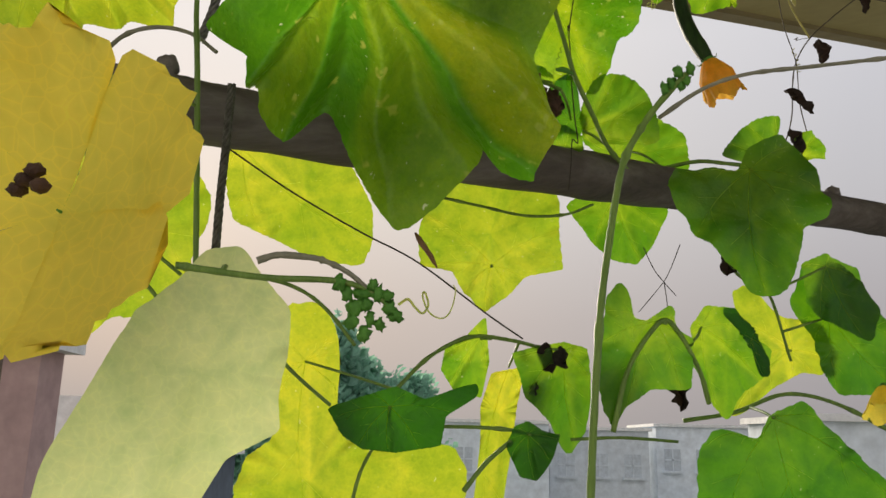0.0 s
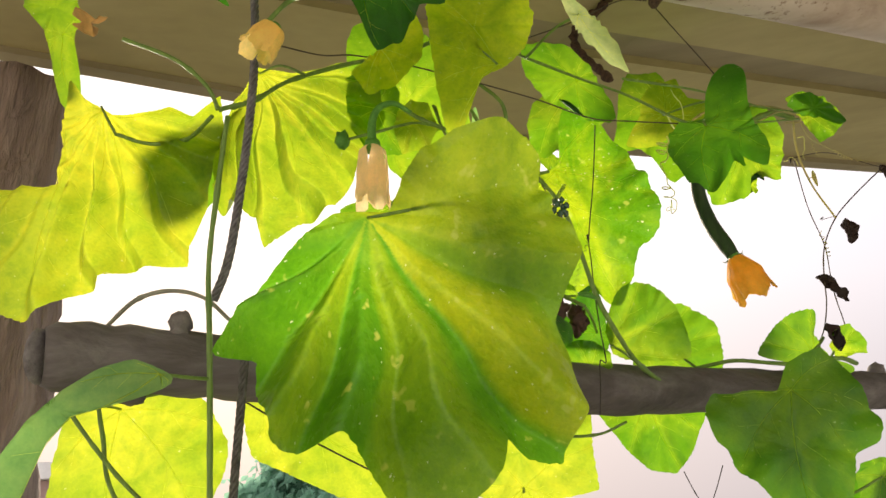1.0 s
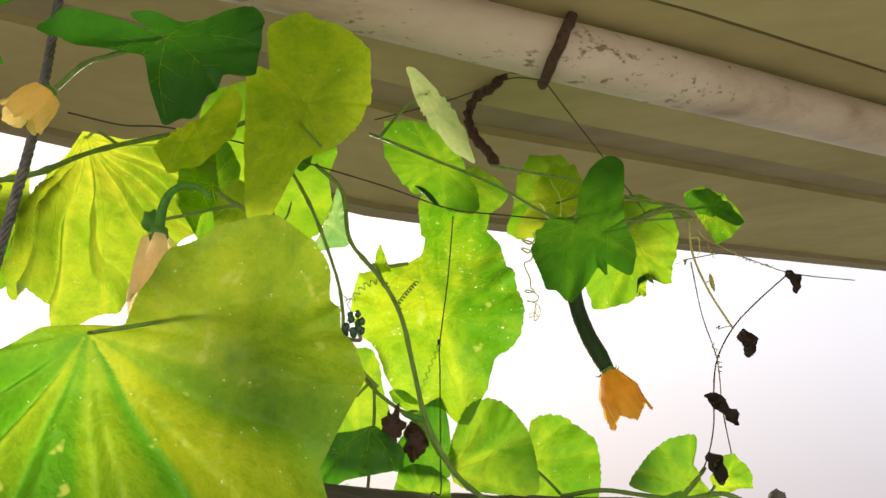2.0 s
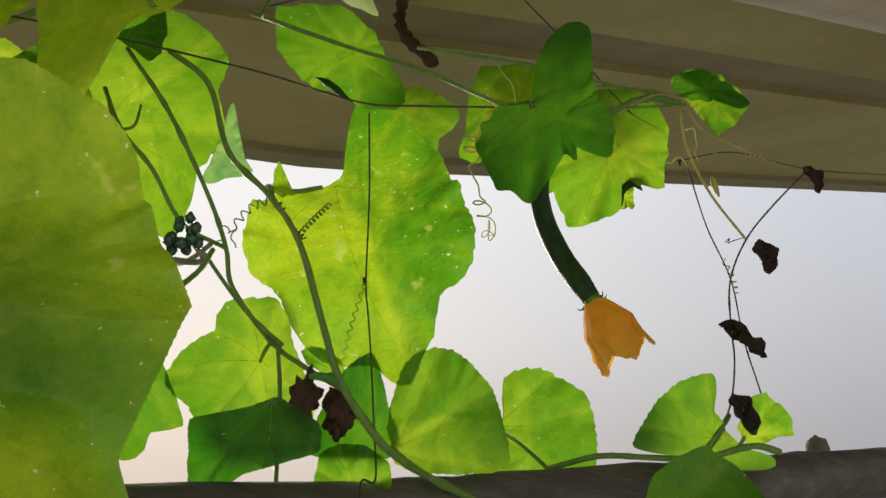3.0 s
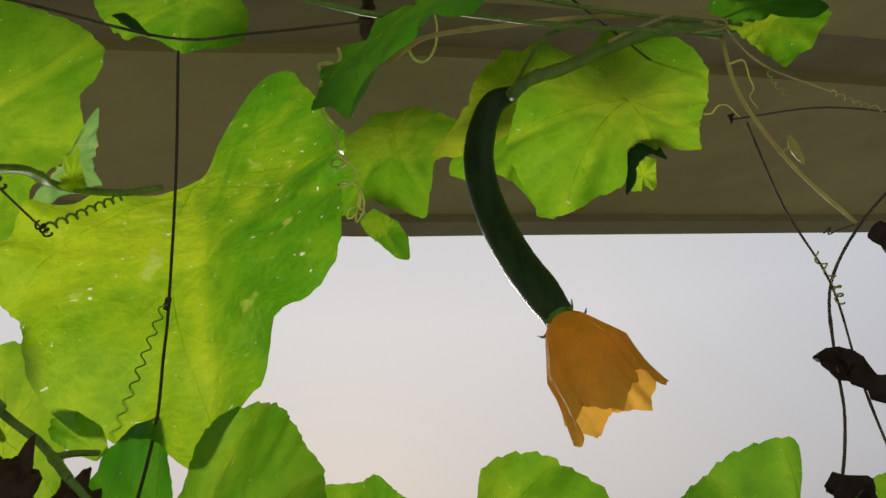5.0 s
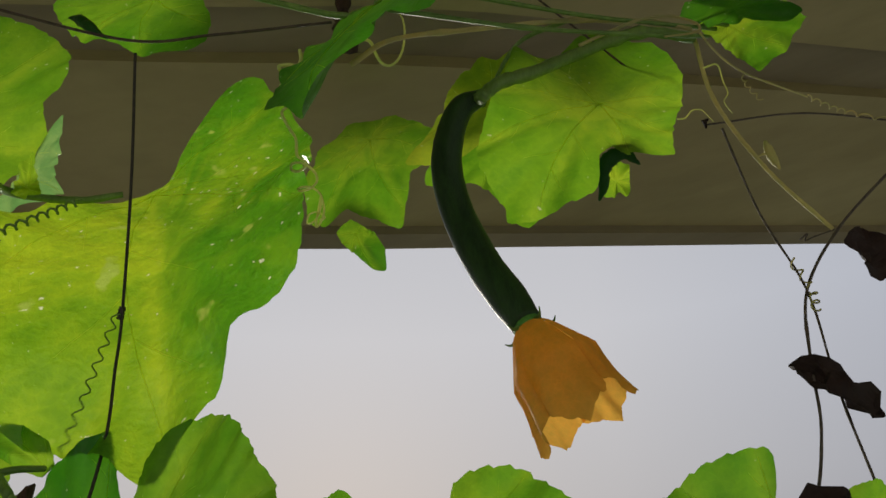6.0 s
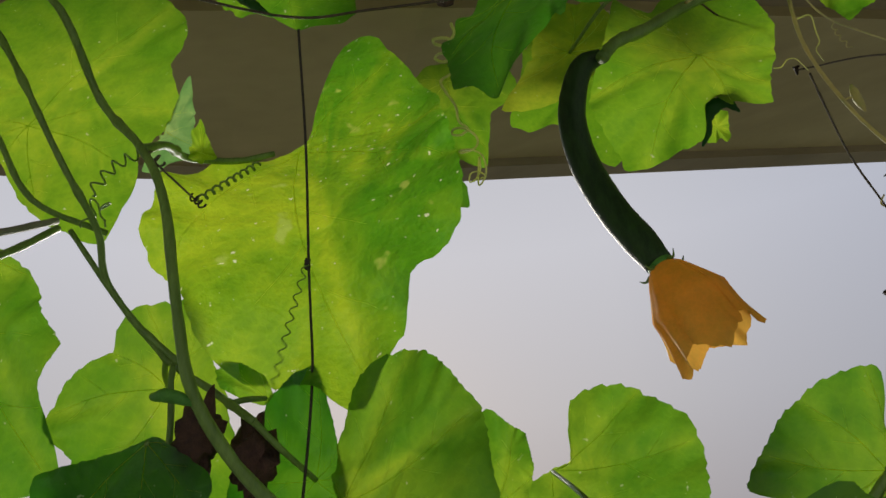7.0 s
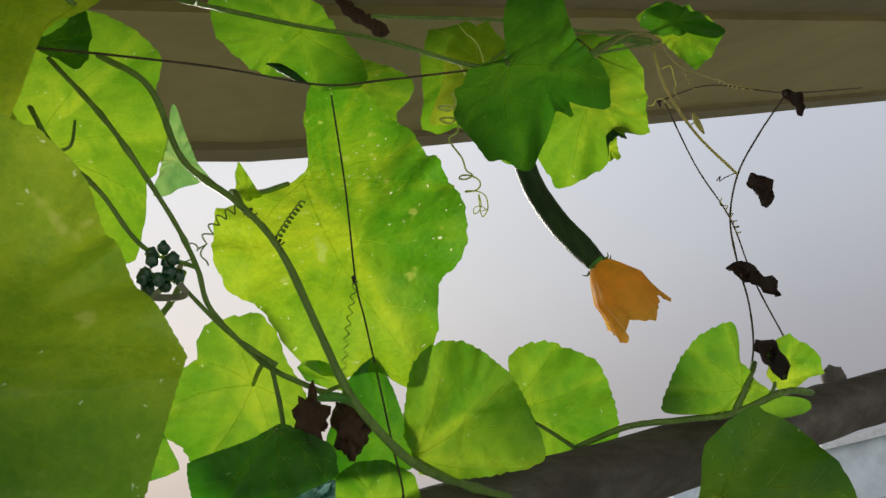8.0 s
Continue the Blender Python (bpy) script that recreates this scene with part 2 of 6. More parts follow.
M = {
    "leaf": thin_green("gourd_leaf_blade", (0.06, 0.17, 0.018), (0.18, 0.43, 0.013), (0.46, 0.65, 0.03), 0.60, fleck=0.5),
    "mid": thin_green("mid_green_blade", (0.05, 0.15, 0.016), (0.14, 0.38, 0.012), (0.37, 0.58, 0.026), 0.58, fleck=0.4),
    "spotted": thin_green("spotted_leaf_blade", (0.07, 0.18, 0.02), (0.12, 0.40, 0.010), (0.46, 0.68, 0.022), 0.58, 0.28, spots=(0.55, 0.72, 0.10), coat=0.5, relief=0.5, fleck=1.0),
    # dull green, partly to put missing backlight into the colour
    "dim": thin_green("dull_shaded_blade", (0.045, 0.14, 0.018), (0.09, 0.31, 0.010), (0.26, 0.47, 0.018), 0.52, fleck=0.3),
    # deeper green that also carries painted shade for leaves with little backlight
    "deep": thin_green("deep_shaded_blade", (0.035, 0.13, 0.018), (0.06, 0.27, 0.008), (0.16, 0.41, 0.012), 0.5, fleck=0.3),
    "yellow": thin_green("yellowing_blade", (0.12, 0.20, 0.026), (0.38, 0.545, 0.024), (0.69, 0.73, 0.045), 0.62, fleck=0.4),
    # brighter copy of the yellow blade; sunlight these leaves miss is in its colour
    "lime": thin_green("brightened_lime_blade", (0.15, 0.23, 0.03), (0.53, 0.68, 0.03), (0.77, 0.81, 0.06), 0.78, fleck=0.4),
    "drybrown": thin_green("browned_leaf_edge", (0.16, 0.10, 0.05), (0.42, 0.24, 0.08), (0.52, 0.32, 0.10), 0.4, 0.8, coat=0.0),
    "old": thin_green("old_leaf_blade", (0.09, 0.22, 0.028), (0.12, 0.38, 0.014), (0.56, 0.64, 0.03), 0.68, 0.26, spots=(0.60, 0.68, 0.12), coat=0.6, relief=0.4, fleck=0.7, patchy=0.2),
    "fresh_petal": thin_green("open_petal", (1.0, 0.76, 0.14), (1.0, 0.80, 0.11), (1.0, 0.84, 0.14), 0.80, 0.6, cell=420.0, coat=0.0, mottle=0.12, relief=0.1),
    "pale": thin_green("dusty_leaf_blade", (0.44, 0.52, 0.24), (0.66, 0.77, 0.36), (0.74, 0.82, 0.42), 0.6, 0.7, coat=0.0, mottle=0.3),
    # leaf green darkened: the shade on poorly backlit leaves is in the colour
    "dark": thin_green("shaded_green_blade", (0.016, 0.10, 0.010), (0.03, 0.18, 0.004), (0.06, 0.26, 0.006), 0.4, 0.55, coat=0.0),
    "vein": thin_green("leaf_vein", (0.26, 0.38, 0.07), (0.86, 0.95, 0.22), (0.92, 0.97, 0.28), 0.85, 0.5, coat=0.0, relief=0.05),
    "petal": thin_green("yellow_petal", (0.92, 0.50, 0.07), (0.87, 0.46, 0.07), (0.91, 0.53, 0.10), 0.60, 0.6, cell=420.0, coat=0.0, mottle=0.35, relief=0.15),
    "old_petal": thin_green("wilting_petal", (0.96, 0.72, 0.44), (1.0, 0.80, 0.50), (1.0, 0.84, 0.56), 0.70, 0.6, cell=420.0, coat=0.0, mottle=0.3, relief=0.1),
    "peach_petal": thin_green("peach_petal", (0.96, 0.66, 0.22), (1.0, 0.76, 0.30), (1.0, 0.82, 0.36), 0.65, 0.6, cell=420.0, coat=0.0, mottle=0.3, relief=0.1),
    "dry": thin_green("dried_leaf", (0.016, 0.011, 0.009), (0.05, 0.025, 0.015), (0.03, 0.016, 0.012), 0.08, 0.85, coat=0.0),
    "stem": solid("green_stem", [(0.3, (0.09, 0.18, 0.03)), (0.7, (0.18, 0.31, 0.06))], 60, 0.45, stretch=(3, 3, 0.3)),
    "greystem": solid("grey_stem", [(0.3, (0.16, 0.17, 0.12)), (0.7, (0.30, 0.30, 0.22))], 60, 0.6),
    "drystem": thin_green("dried_stem", (0.56, 0.52, 0.24), (0.66, 0.62, 0.24), (0.80, 0.76, 0.36), 0.4, 0.6, coat=0.0, mottle=0.4),
    "tendril": thin_green("pale_tendril", (0.60, 0.66, 0.28), (0.80, 0.86, 0.34), (0.90, 0.92, 0.44), 0.55, 0.5, coat=0.0, mottle=0.2),
    "gourd": solid("gourd_skin", [(0.3, (0.008, 0.028, 0.006)), (0.7, (0.026, 0.070, 0.014))], 180, 0.5, bump_k=0.2, stretch=(1, 1, 0.25), spec=0.3),
    "bud": solid("bud_green", [(0.3, (0.045, 0.18, 0.02)), (0.7, (0.10, 0.30, 0.045))], 120, 0.55, spec=0.3),
    "seed": solid("glossy_seed", [(0.3, (0.008, 0.05, 0.022)), (0.7, (0.02, 0.09, 0.04))], 120, 0.12, spec=0.7),
    "pod": solid("brown_bud", [(0.3, (0.035, 0.018, 0.012)), (0.7, (0.10, 0.05, 0.03))], 150, 0.7, bump_k=0.8),
    "pole": solid("weathered_pole", [(0.25, (0.040, 0.035, 0.031)), (0.5, (0.090, 0.080, 0.072)), (0.75, (0.19, 0.18, 0.17))], 26, 0.8, stretch=(0.12, 1, 1), bump_k=0.8, bump_d=0.003),
    "poleend": solid("cut_wood", [(0.3, (0.10, 0.09, 0.09)), (0.7, (0.22, 0.21, 0.20))], 90, 0.85),
    "bark": solid("bark", [(0.28, (0.10, 0.065, 0.05)), (0.5, (0.27, 0.205, 0.175)), (0.8, (0.46, 0.38, 0.34))], 22, 0.9, stretch=(1, 1, 0.10), bump_k=1.0, bump_d=0.012),
    "string": solid("dark_string", [(0.3, (0.02, 0.02, 0.015)), (0.7, (0.06, 0.05, 0.04))], 300, 0.8),
    "thread": solid("dark_dried_stem", [(0.3, (0.05, 0.04, 0.03)), (0.7, (0.13, 0.11, 0.08))], 300, 0.8),
    "wire": solid("rusty_wire", [(0.3, (0.04, 0.035, 0.025)), (0.7, (0.12, 0.09, 0.06))], 300, 0.6, 0.3),
    "wirerope": solid("grey_wire_rope", [(0.3, (0.08, 0.08, 0.08)), (0.7, (0.22, 0.22, 0.22))], 200, 0.45, 0.4),
    "darkrope": solid("dark_wire_rope", [(0.3, (0.05, 0.05, 0.04)), (0.7, (0.16, 0.16, 0.14))], 200, 0.5, 0.4),
    "coir": solid("brown_coir_rope", [(0.3, (0.05, 0.03, 0.02)), (0.7, (0.17, 0.10, 0.06))], 220, 0.95, bump_k=1.0, bump_d=0.003),
    "awning": solid("weathered_awning", [(0.25, (0.30, 0.258, 0.112)), (0.5, (0.39, 0.342, 0.155)), (0.75, (0.47, 0.42, 0.20))], 4, 0.85, stretch=(0.4, 1, 1), bump_k=0.12, fine=10, grain=0.14),
    "seam": solid("awning_seam", [(0.3, (0.24, 0.205, 0.115)), (0.7, (0.33, 0.29, 0.17))], 8, 0.9, stretch=(0.25, 1, 1), grain=0.15),
    "pipe": stained_pipe(),
    "rust": solid("rust_stain", [(0.3, (0.13, 0.065, 0.03)), (0.7, (0.24, 0.14, 0.08))], 60, 0.9),
    "plaster": solid("house_plaster", [(0.3, (0.42, 0.39, 0.34)), (0.7, (0.55, 0.51, 0.46))], 2.0, 0.9),
    "floor": solid("terrace_floor", [(0.3, (0.36, 0.34, 0.31)), (0.7, (0.48, 0.45, 0.41))], 3.0, 0.85),
    "ground": solid("far_ground", [(0.3, (0.16, 0.19, 0.14)), (0.7, (0.27, 0.27, 0.22))], 0.05, 0.95),
    "slate": solid("slate_wall", [(0.3, (0.10, 0.13, 0.17)), (0.7, (0.15, 0.18, 0.22))], 0.6, 0.85),
    # distance haze is put into this pale blue
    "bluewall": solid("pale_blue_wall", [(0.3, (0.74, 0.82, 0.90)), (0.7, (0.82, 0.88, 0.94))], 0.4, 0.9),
    "pinkwall": solid("pink_wall", [(0.3, (0.45, 0.30, 0.29)), (0.7, (0.56, 0.40, 0.38))], 0.7, 0.9),
    # blue-grey paled by haze in the wall colour itself
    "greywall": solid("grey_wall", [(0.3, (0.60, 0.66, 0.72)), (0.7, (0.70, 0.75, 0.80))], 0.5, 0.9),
    "white": solid("white_parapet", [(0.3, (0.80, 0.80, 0.80)), (0.7, (0.88, 0.88, 0.88))], 1.0, 0.85),
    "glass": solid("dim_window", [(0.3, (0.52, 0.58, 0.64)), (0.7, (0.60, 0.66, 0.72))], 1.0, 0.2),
    # haze is painted in: leaf colour lightened towards blue-green
    "treeleaf": thin_green("hazy_tree_leaf", (0.26, 0.50, 0.38), (0.34, 0.64, 0.49), (0.37, 0.65, 0.50), 0.50, 0.7, coat=0.0, mottle=0.2),
    "misty": thin_green("blue_green_blade", (0.15, 0.33, 0.14), (0.22, 0.50, 0.13), (0.38, 0.61, 0.18), 0.55, 0.6, coat=0.1),
    "trunk": solid("far_trunk", [(0.3, (0.10, 0.09, 0.08)), (0.7, (0.18, 0.16, 0.14))], 2.0, 0.9),
}


# ---- mesh helpers ----
def mesh_object(name, verts, faces, material, smooth=True):
    me = bpy.data.meshes.new(name)
    me.from_pydata([tuple(v) for v in verts], [], faces)
    if smooth:
        me.polygons.foreach_set("use_smooth", [True] * len(me.polygons))
    me.materials.append(M[material])
    me.update()
    return new(name, me)


def child(name, verts, faces, material, parent, label="", smooth=True):
    """One mesh under a thing or a part, in the world's coordinates."""
    ob = mesh_object(name, verts, faces, material, smooth)
    ob.parent = parent
    ob.matrix_parent_inverse = parent.matrix_world.inverted()
    if label:
        tagged(ob, label)
    return ob


def base_of(name, at, label, category, group="", kind=""):
    """An Empty at the base of a thing."""
    e = new(name)
    e.empty_display_size = 0.02
    e.matrix_world = Matrix.Translation(at)
    return tagged(e, label, category, group, kind)


def smooth_path(pts, per=6):
    """A Catmull-Rom line through the points."""
    p = [np.array(q, float) for q in pts]
    p = [2 * p[0] - p[1]] + p + [2 * p[-1] - p[-2]]
    out = []
    for a, b, c, d in zip(p, p[1:], p[2:], p[3:]):
        for k in range(per):
            t = k / per
            out.append(0.5 * (2 * b + (c - a) * t + (2 * a - 5 * b + 4 * c - d) * t * t + (3 * b - a - 3 * c + d) * t ** 3))
    out.append(p[-2])
    return np.array(out)


def tube_data(path, radii, sides=7, rough=0.0, seed=0):
    """A closed tube along a path, its radius given at each point."""
    rng = random.Random(seed)
    path = np.asarray(path, float)
    radii = np.broadcast_to(radii, (len(path),))
    ways = np.gradient(path, axis=0)
    ways /= np.linalg.norm(ways, axis=1)[:, None] + 1e-12
    up = np.cross(ways[0], (0.31, 0.17, 0.93))
    up /= np.linalg.norm(up)
    verts, faces = [], []
    for c, w, r in zip(path, ways, radii):
        up = up - w * (up @ w)
        up /= np.linalg.norm(up) + 1e-12
        side = np.cross(w, up)
        for k in range(sides):
            a = 2 * math.pi * k / sides
            verts.append(c + (up * math.cos(a) + side * math.sin(a)) * r * (1 + rough * rng.uniform(-1, 1)))
    n = len(path)
    for i in range(n - 1):
        for k in range(sides):
            j = (k + 1) % sides
            faces.append((i * sides + k, i * sides + j, (i + 1) * sides + j, (i + 1) * sides + k))
    faces.append(tuple(range(sides - 1, -1, -1)))
    faces.append(tuple((n - 1) * sides + k for k in range(sides)))
    return verts, faces


def join_data(many):
    verts, faces = [], []
    for v, f in many:
        o = len(verts)
        verts += list(v)
        faces += [tuple(i + o for i in q) for q in f]
    return verts, faces


def blob_data(c, rx, ry, rz, seed=0, rough=0.12, rings=7, sides=10):
    """A lumpy rounded body."""
    rng = random.Random(seed)
    off = Vector((rng.uniform(0, 50), rng.uniform(0, 50), 0))
    verts, faces = [], []
    for i in range(rings + 1):
        a = math.pi * i / rings
        for k in range(sides):
            b = 2 * math.pi * k / sides
            d = Vector((math.sin(a) * math.cos(b), math.sin(a) * math.sin(b), math.cos(a)))
            s = 1 + rough * noise.noise(d * 2.2 + off)
            verts.append((c[0] + rx * d.x * s, c[1] + ry * d.y * s, c[2] + rz * d.z * s))
    for i in range(rings):
        for k in range(sides):
            j = (k + 1) % sides
            faces.append((i * sides + k, (i + 1) * sides + k, (i + 1) * sides + j, i * sides + j))
    return verts, faces


def box_data(x0, x1, y0, y1, z0, z1):
    v = [(x, y, z) for z in (z0, z1) for y in (y0, y1) for x in (x0, x1)]
    return v, [(0, 2, 3, 1), (4, 5, 7, 6), (0, 1, 5, 4), (2, 6, 7, 3), (0, 4, 6, 2), (1, 3, 7, 5)]


# ---- awning overhead, house wall and terrace ----
def edge_at(x):
    """The awning's outer edge: it runs off to the right, and bends where it passes over the pole."""
    right = np.array([x, 1.048 + 0.574 * x, 2.169 + 0.187 * x])
    left = np.array([x, 1.074 + 0.184 * x, 2.187 - 0.137 * x])
    k = min(max((x + 0.14) / 0.28, 0.0), 1.0)
    k = k * k * (3 - 2 * k)
    return left * (1 - k) + right * k


BACK = np.array([0.5, -0.866, 0.0])
XS = [-3.0, -2.0, -1.3, -0.9, -0.6, -0.4, -0.25, -0.15, -0.08, 0.0, 0.08, 0.15, 0.25, 0.4, 0.6, 0.9, 1.3, 2.0, 3.0, 4.5]


def awning_strip(name, b0, b1, drop, thick, material, label=""):
    """A strip of the awning's underside between two distances from the edge, hung lower by drop."""
    verts, faces = [], []
    for x in XS:
        e = edge_at(x)
        for b, z in ((b0, -drop), (b1, -drop), (b1, -drop + thick), (b0, -drop + thick)):
            verts.append(e + BACK * b + np.array([0, 0, z]))
    for i in range(len(XS) - 1):
        for k in range(4):
            j = (k + 1) % 4
            faces.append((i * 4 + k, (i + 1) * 4 + k, (i + 1) * 4 + j, i * 4 + j))
    n = (len(XS) - 1) * 4
    faces += [(3, 2, 1, 0), (n, n + 1, n + 2, n + 3)]
    return child(name, verts, faces, material, awning, label, smooth=False)


awning = base_of("awning", (0.2, 0.8, 2.2), "weathered grey-brown awning overhead with long seams", "awning", kind="structure")
awning_strip("lip", -0.004, 0.022, 0.010, 0.05, "seam")
awning_strip("panel", 0.022, 0.239, 0.0, 0.05, "awning")
awning_strip("recess", 0.239, 0.295, -0.012, 0.05, "seam", "dark recessed band")
awning_strip("panel", 0.295, 0.505, 0.0, 0.05, "awning")
awning_strip("seam", 0.505, 0.520, -0.010, 0.04, "seam")
awning_strip("panel", 0.520, 1.30, 0.012, 0.05, "awning")

pipe_path = np.array([edge_at(x) + BACK * 0.445 + np.array([0, 0, -0.030]) for x in XS])
support_pipe = tagged(mesh_object("support_pipe", *tube_data(pipe_path, 0.029, 20), "pipe"), "pale painted pipe with brown rust stains under the awning", "pipe")

wall_back = tagged(mesh_object("wall_back", *box_data(-5, 6, -4.2, -4.0, 0, 2.6), "plaster", False), "plain plastered house wall", "wall", kind="structure")
floor_ob = tagged(mesh_object("floor", *box_data(-5, 6, -4.2, 1.5, -0.25, 0), "floor", False), "worn concrete terrace floor", "floor", kind="structure")
ground = tagged(mesh_object("ground", [(-900, -900, -6), (900, -900, -6), (900, 900, -6), (-900, 900, -6)], [(0, 1, 2, 3)], "ground", False), "hazy built-up ground far below", "ground", kind="structure")


# ---- pole and post ----
pole = base_of("pole", (0.08, 0.66, 1.727), "weathered grey-brown wooden pole slung across, with knots", "pole")
pole_line = smooth_path([(-0.285, 0.520, 1.731), (-0.248, 0.543, 1.734), (-0.193, 0.560, 1.732), (-0.112, 0.585, 1.728), (0.084, 0.660, 1.727), (0.187, 0.722, 1.735), (0.311, 0.790, 1.744), (0.427, 0.855, 1.753), (0.62, 0.97, 1.765), (1.2, 1.30, 1.80), (2.2, 1.9, 1.87)], 6)
rad = [0.0200, 0.0232, 0.0240] + [float(np.interp(k, [0, 12, 30, 42, 66], [0.0243, 0.0232, 0.0200, 0.0188, 0.0185])) * (1 + 0.03 * math.sin(k * 1.7)) for k in range(len(pole_line) - 3)]
child("pole_body", *tube_data(pole_line, rad, 18, 0.03, 4), "pole", pole)
child("cut_end", *blob_data((-0.287, 0.5195, 1.731), 0.006, 0.019, 0.019, 3, 0.1), "poleend", pole, "grey cut wooden end")
child("knot", *join_data([blob_data((-0.2035, 0.548, 1.7585), 0.009, 0.008, 0.010, 5, 0.3), blob_data((-0.203, 0.548, 1.749), 0.008, 0.008, 0.012, 6, 0.2)]), "poleend", pole, "grey knob of a cut twig")
child("knot", *blob_data((0.434, 0.866, 1.776), 0.009, 0.009, 0.009, 8, 0.3), "poleend", pole, "grey knob of a cut twig")
child("knot", *blob_data((-0.232, 0.545, 1.708), 0.010, 0.010, 0.007, 9, 0.4), "pole", pole)

post_line = np.array([(-0.583 + 0.006 * math.sin(z * 5), 0.90 + 0.005 * math.cos(z * 7), z) for z in np.linspace(0.0, 2.17, 60)])
post = tagged(mesh_object("post", *tube_data(post_line, 0.088, 30, 0.12, 11), "bark"), "rough brown bark-covered upright post", "post")


# ---- strings, wires and ropes ----
def line_thing(name, material, r, pts, label, category, per=8, sides=6):
    return tagged(mesh_object(name, *tube_data(smooth_path(pts, per), r, sides), material), label, category)


def twisted(name, material, r, pts, label, category, strands=5, turn=460.0):
    """A rope laid up of strands that wind round one line, each strand a part."""
    top = base_of(name, pts[0], label, category)
    line = smooth_path(pts, 40)
    run = np.r_[0, np.cumsum(np.linalg.norm(np.diff(line, axis=0), axis=1))]
    way = np.gradient(line, axis=0)
    way /= np.linalg.norm(way, axis=1)[:, None]
    u = np.cross(way, (0.2, 1, 0.1))
    u /= np.linalg.norm(u, axis=1)[:, None]
    w = np.cross(way, u)
    for s in range(strands):
        a = run * turn / 2 + 2 * math.pi * s / strands
        p = line + (u * np.cos(a)[:, None] + w * np.sin(a)[:, None]) * r * 0.62
        child("strand", *tube_data(p, r * 0.41, 7), material, top)
    return top


# ---- leaves and the other parts of the vine ----
def outline(lobes, count, teeth, rng):
    """The radius of a leaf's edge all round, from lobes and notches given as (degrees from the midrib, millimetres)."""
    a = np.radians([q[0] for q in lobes])
    r = np.array([q[1] for q in lobes], float) / 1000
    order = np.argsort(a)
    px, py = np.sin(a[order]) * r[order], np.cos(a[order]) * r[order]
    at = np.linspace(0, len(a), 24 * len(a), endpoint=False)
    px, py = (np.interp(at, np.arange(len(a) + 1), np.r_[q, q[0]]) for q in (px, py))
    way, far = np.arctan2(px, py), np.hypot(px, py)
    order = np.argsort(way)
    way, far = way[order], far[order]
    th = np.linspace(-math.pi, math.pi, count, endpoint=False)
    rad_ = np.interp(th, np.r_[way[-1] - 2 * math.pi, way, way[0] + 2 * math.pi], np.r_[far[-1], far, far[0]])
    for _ in range(2):
        rad_ = 0.2 * np.roll(rad_, 1) + 0.6 * rad_ + 0.2 * np.roll(rad_, -1)
    saw = np.array([(k % 4) / 3.0 - 0.5 for k in range(count)]) * np.array([rng.uniform(0.2, 1.0) for _ in range(count)])
    return th, rad_ * (1 + teeth * saw)


def ridge_data(line, widths):
    """A low open ridge along a line on a blade: two narrow sloping faces."""
    line = np.asarray(line, float)
    way = np.gradient(line, axis=0)
    side = np.stack([-way[:, 1], way[:, 0], 0 * way[:, 0]], 1)
    side /= np.linalg.norm(side, axis=1)[:, None] + 1e-12
    verts, faces = [], []
    for p, s, w in zip(line, side, widths):
        verts += [p + s * w + (0, 0, 0.0002), p + (0, 0, 0.0002 + w), p - s * w + (0, 0, 0.0002)]
    for i in range(len(line) - 1):
        for k in (0, 1):
            faces.append((3 * i + k, 3 * i + k + 1, 3 * i + k + 4, 3 * i + k + 3))
    return verts, faces


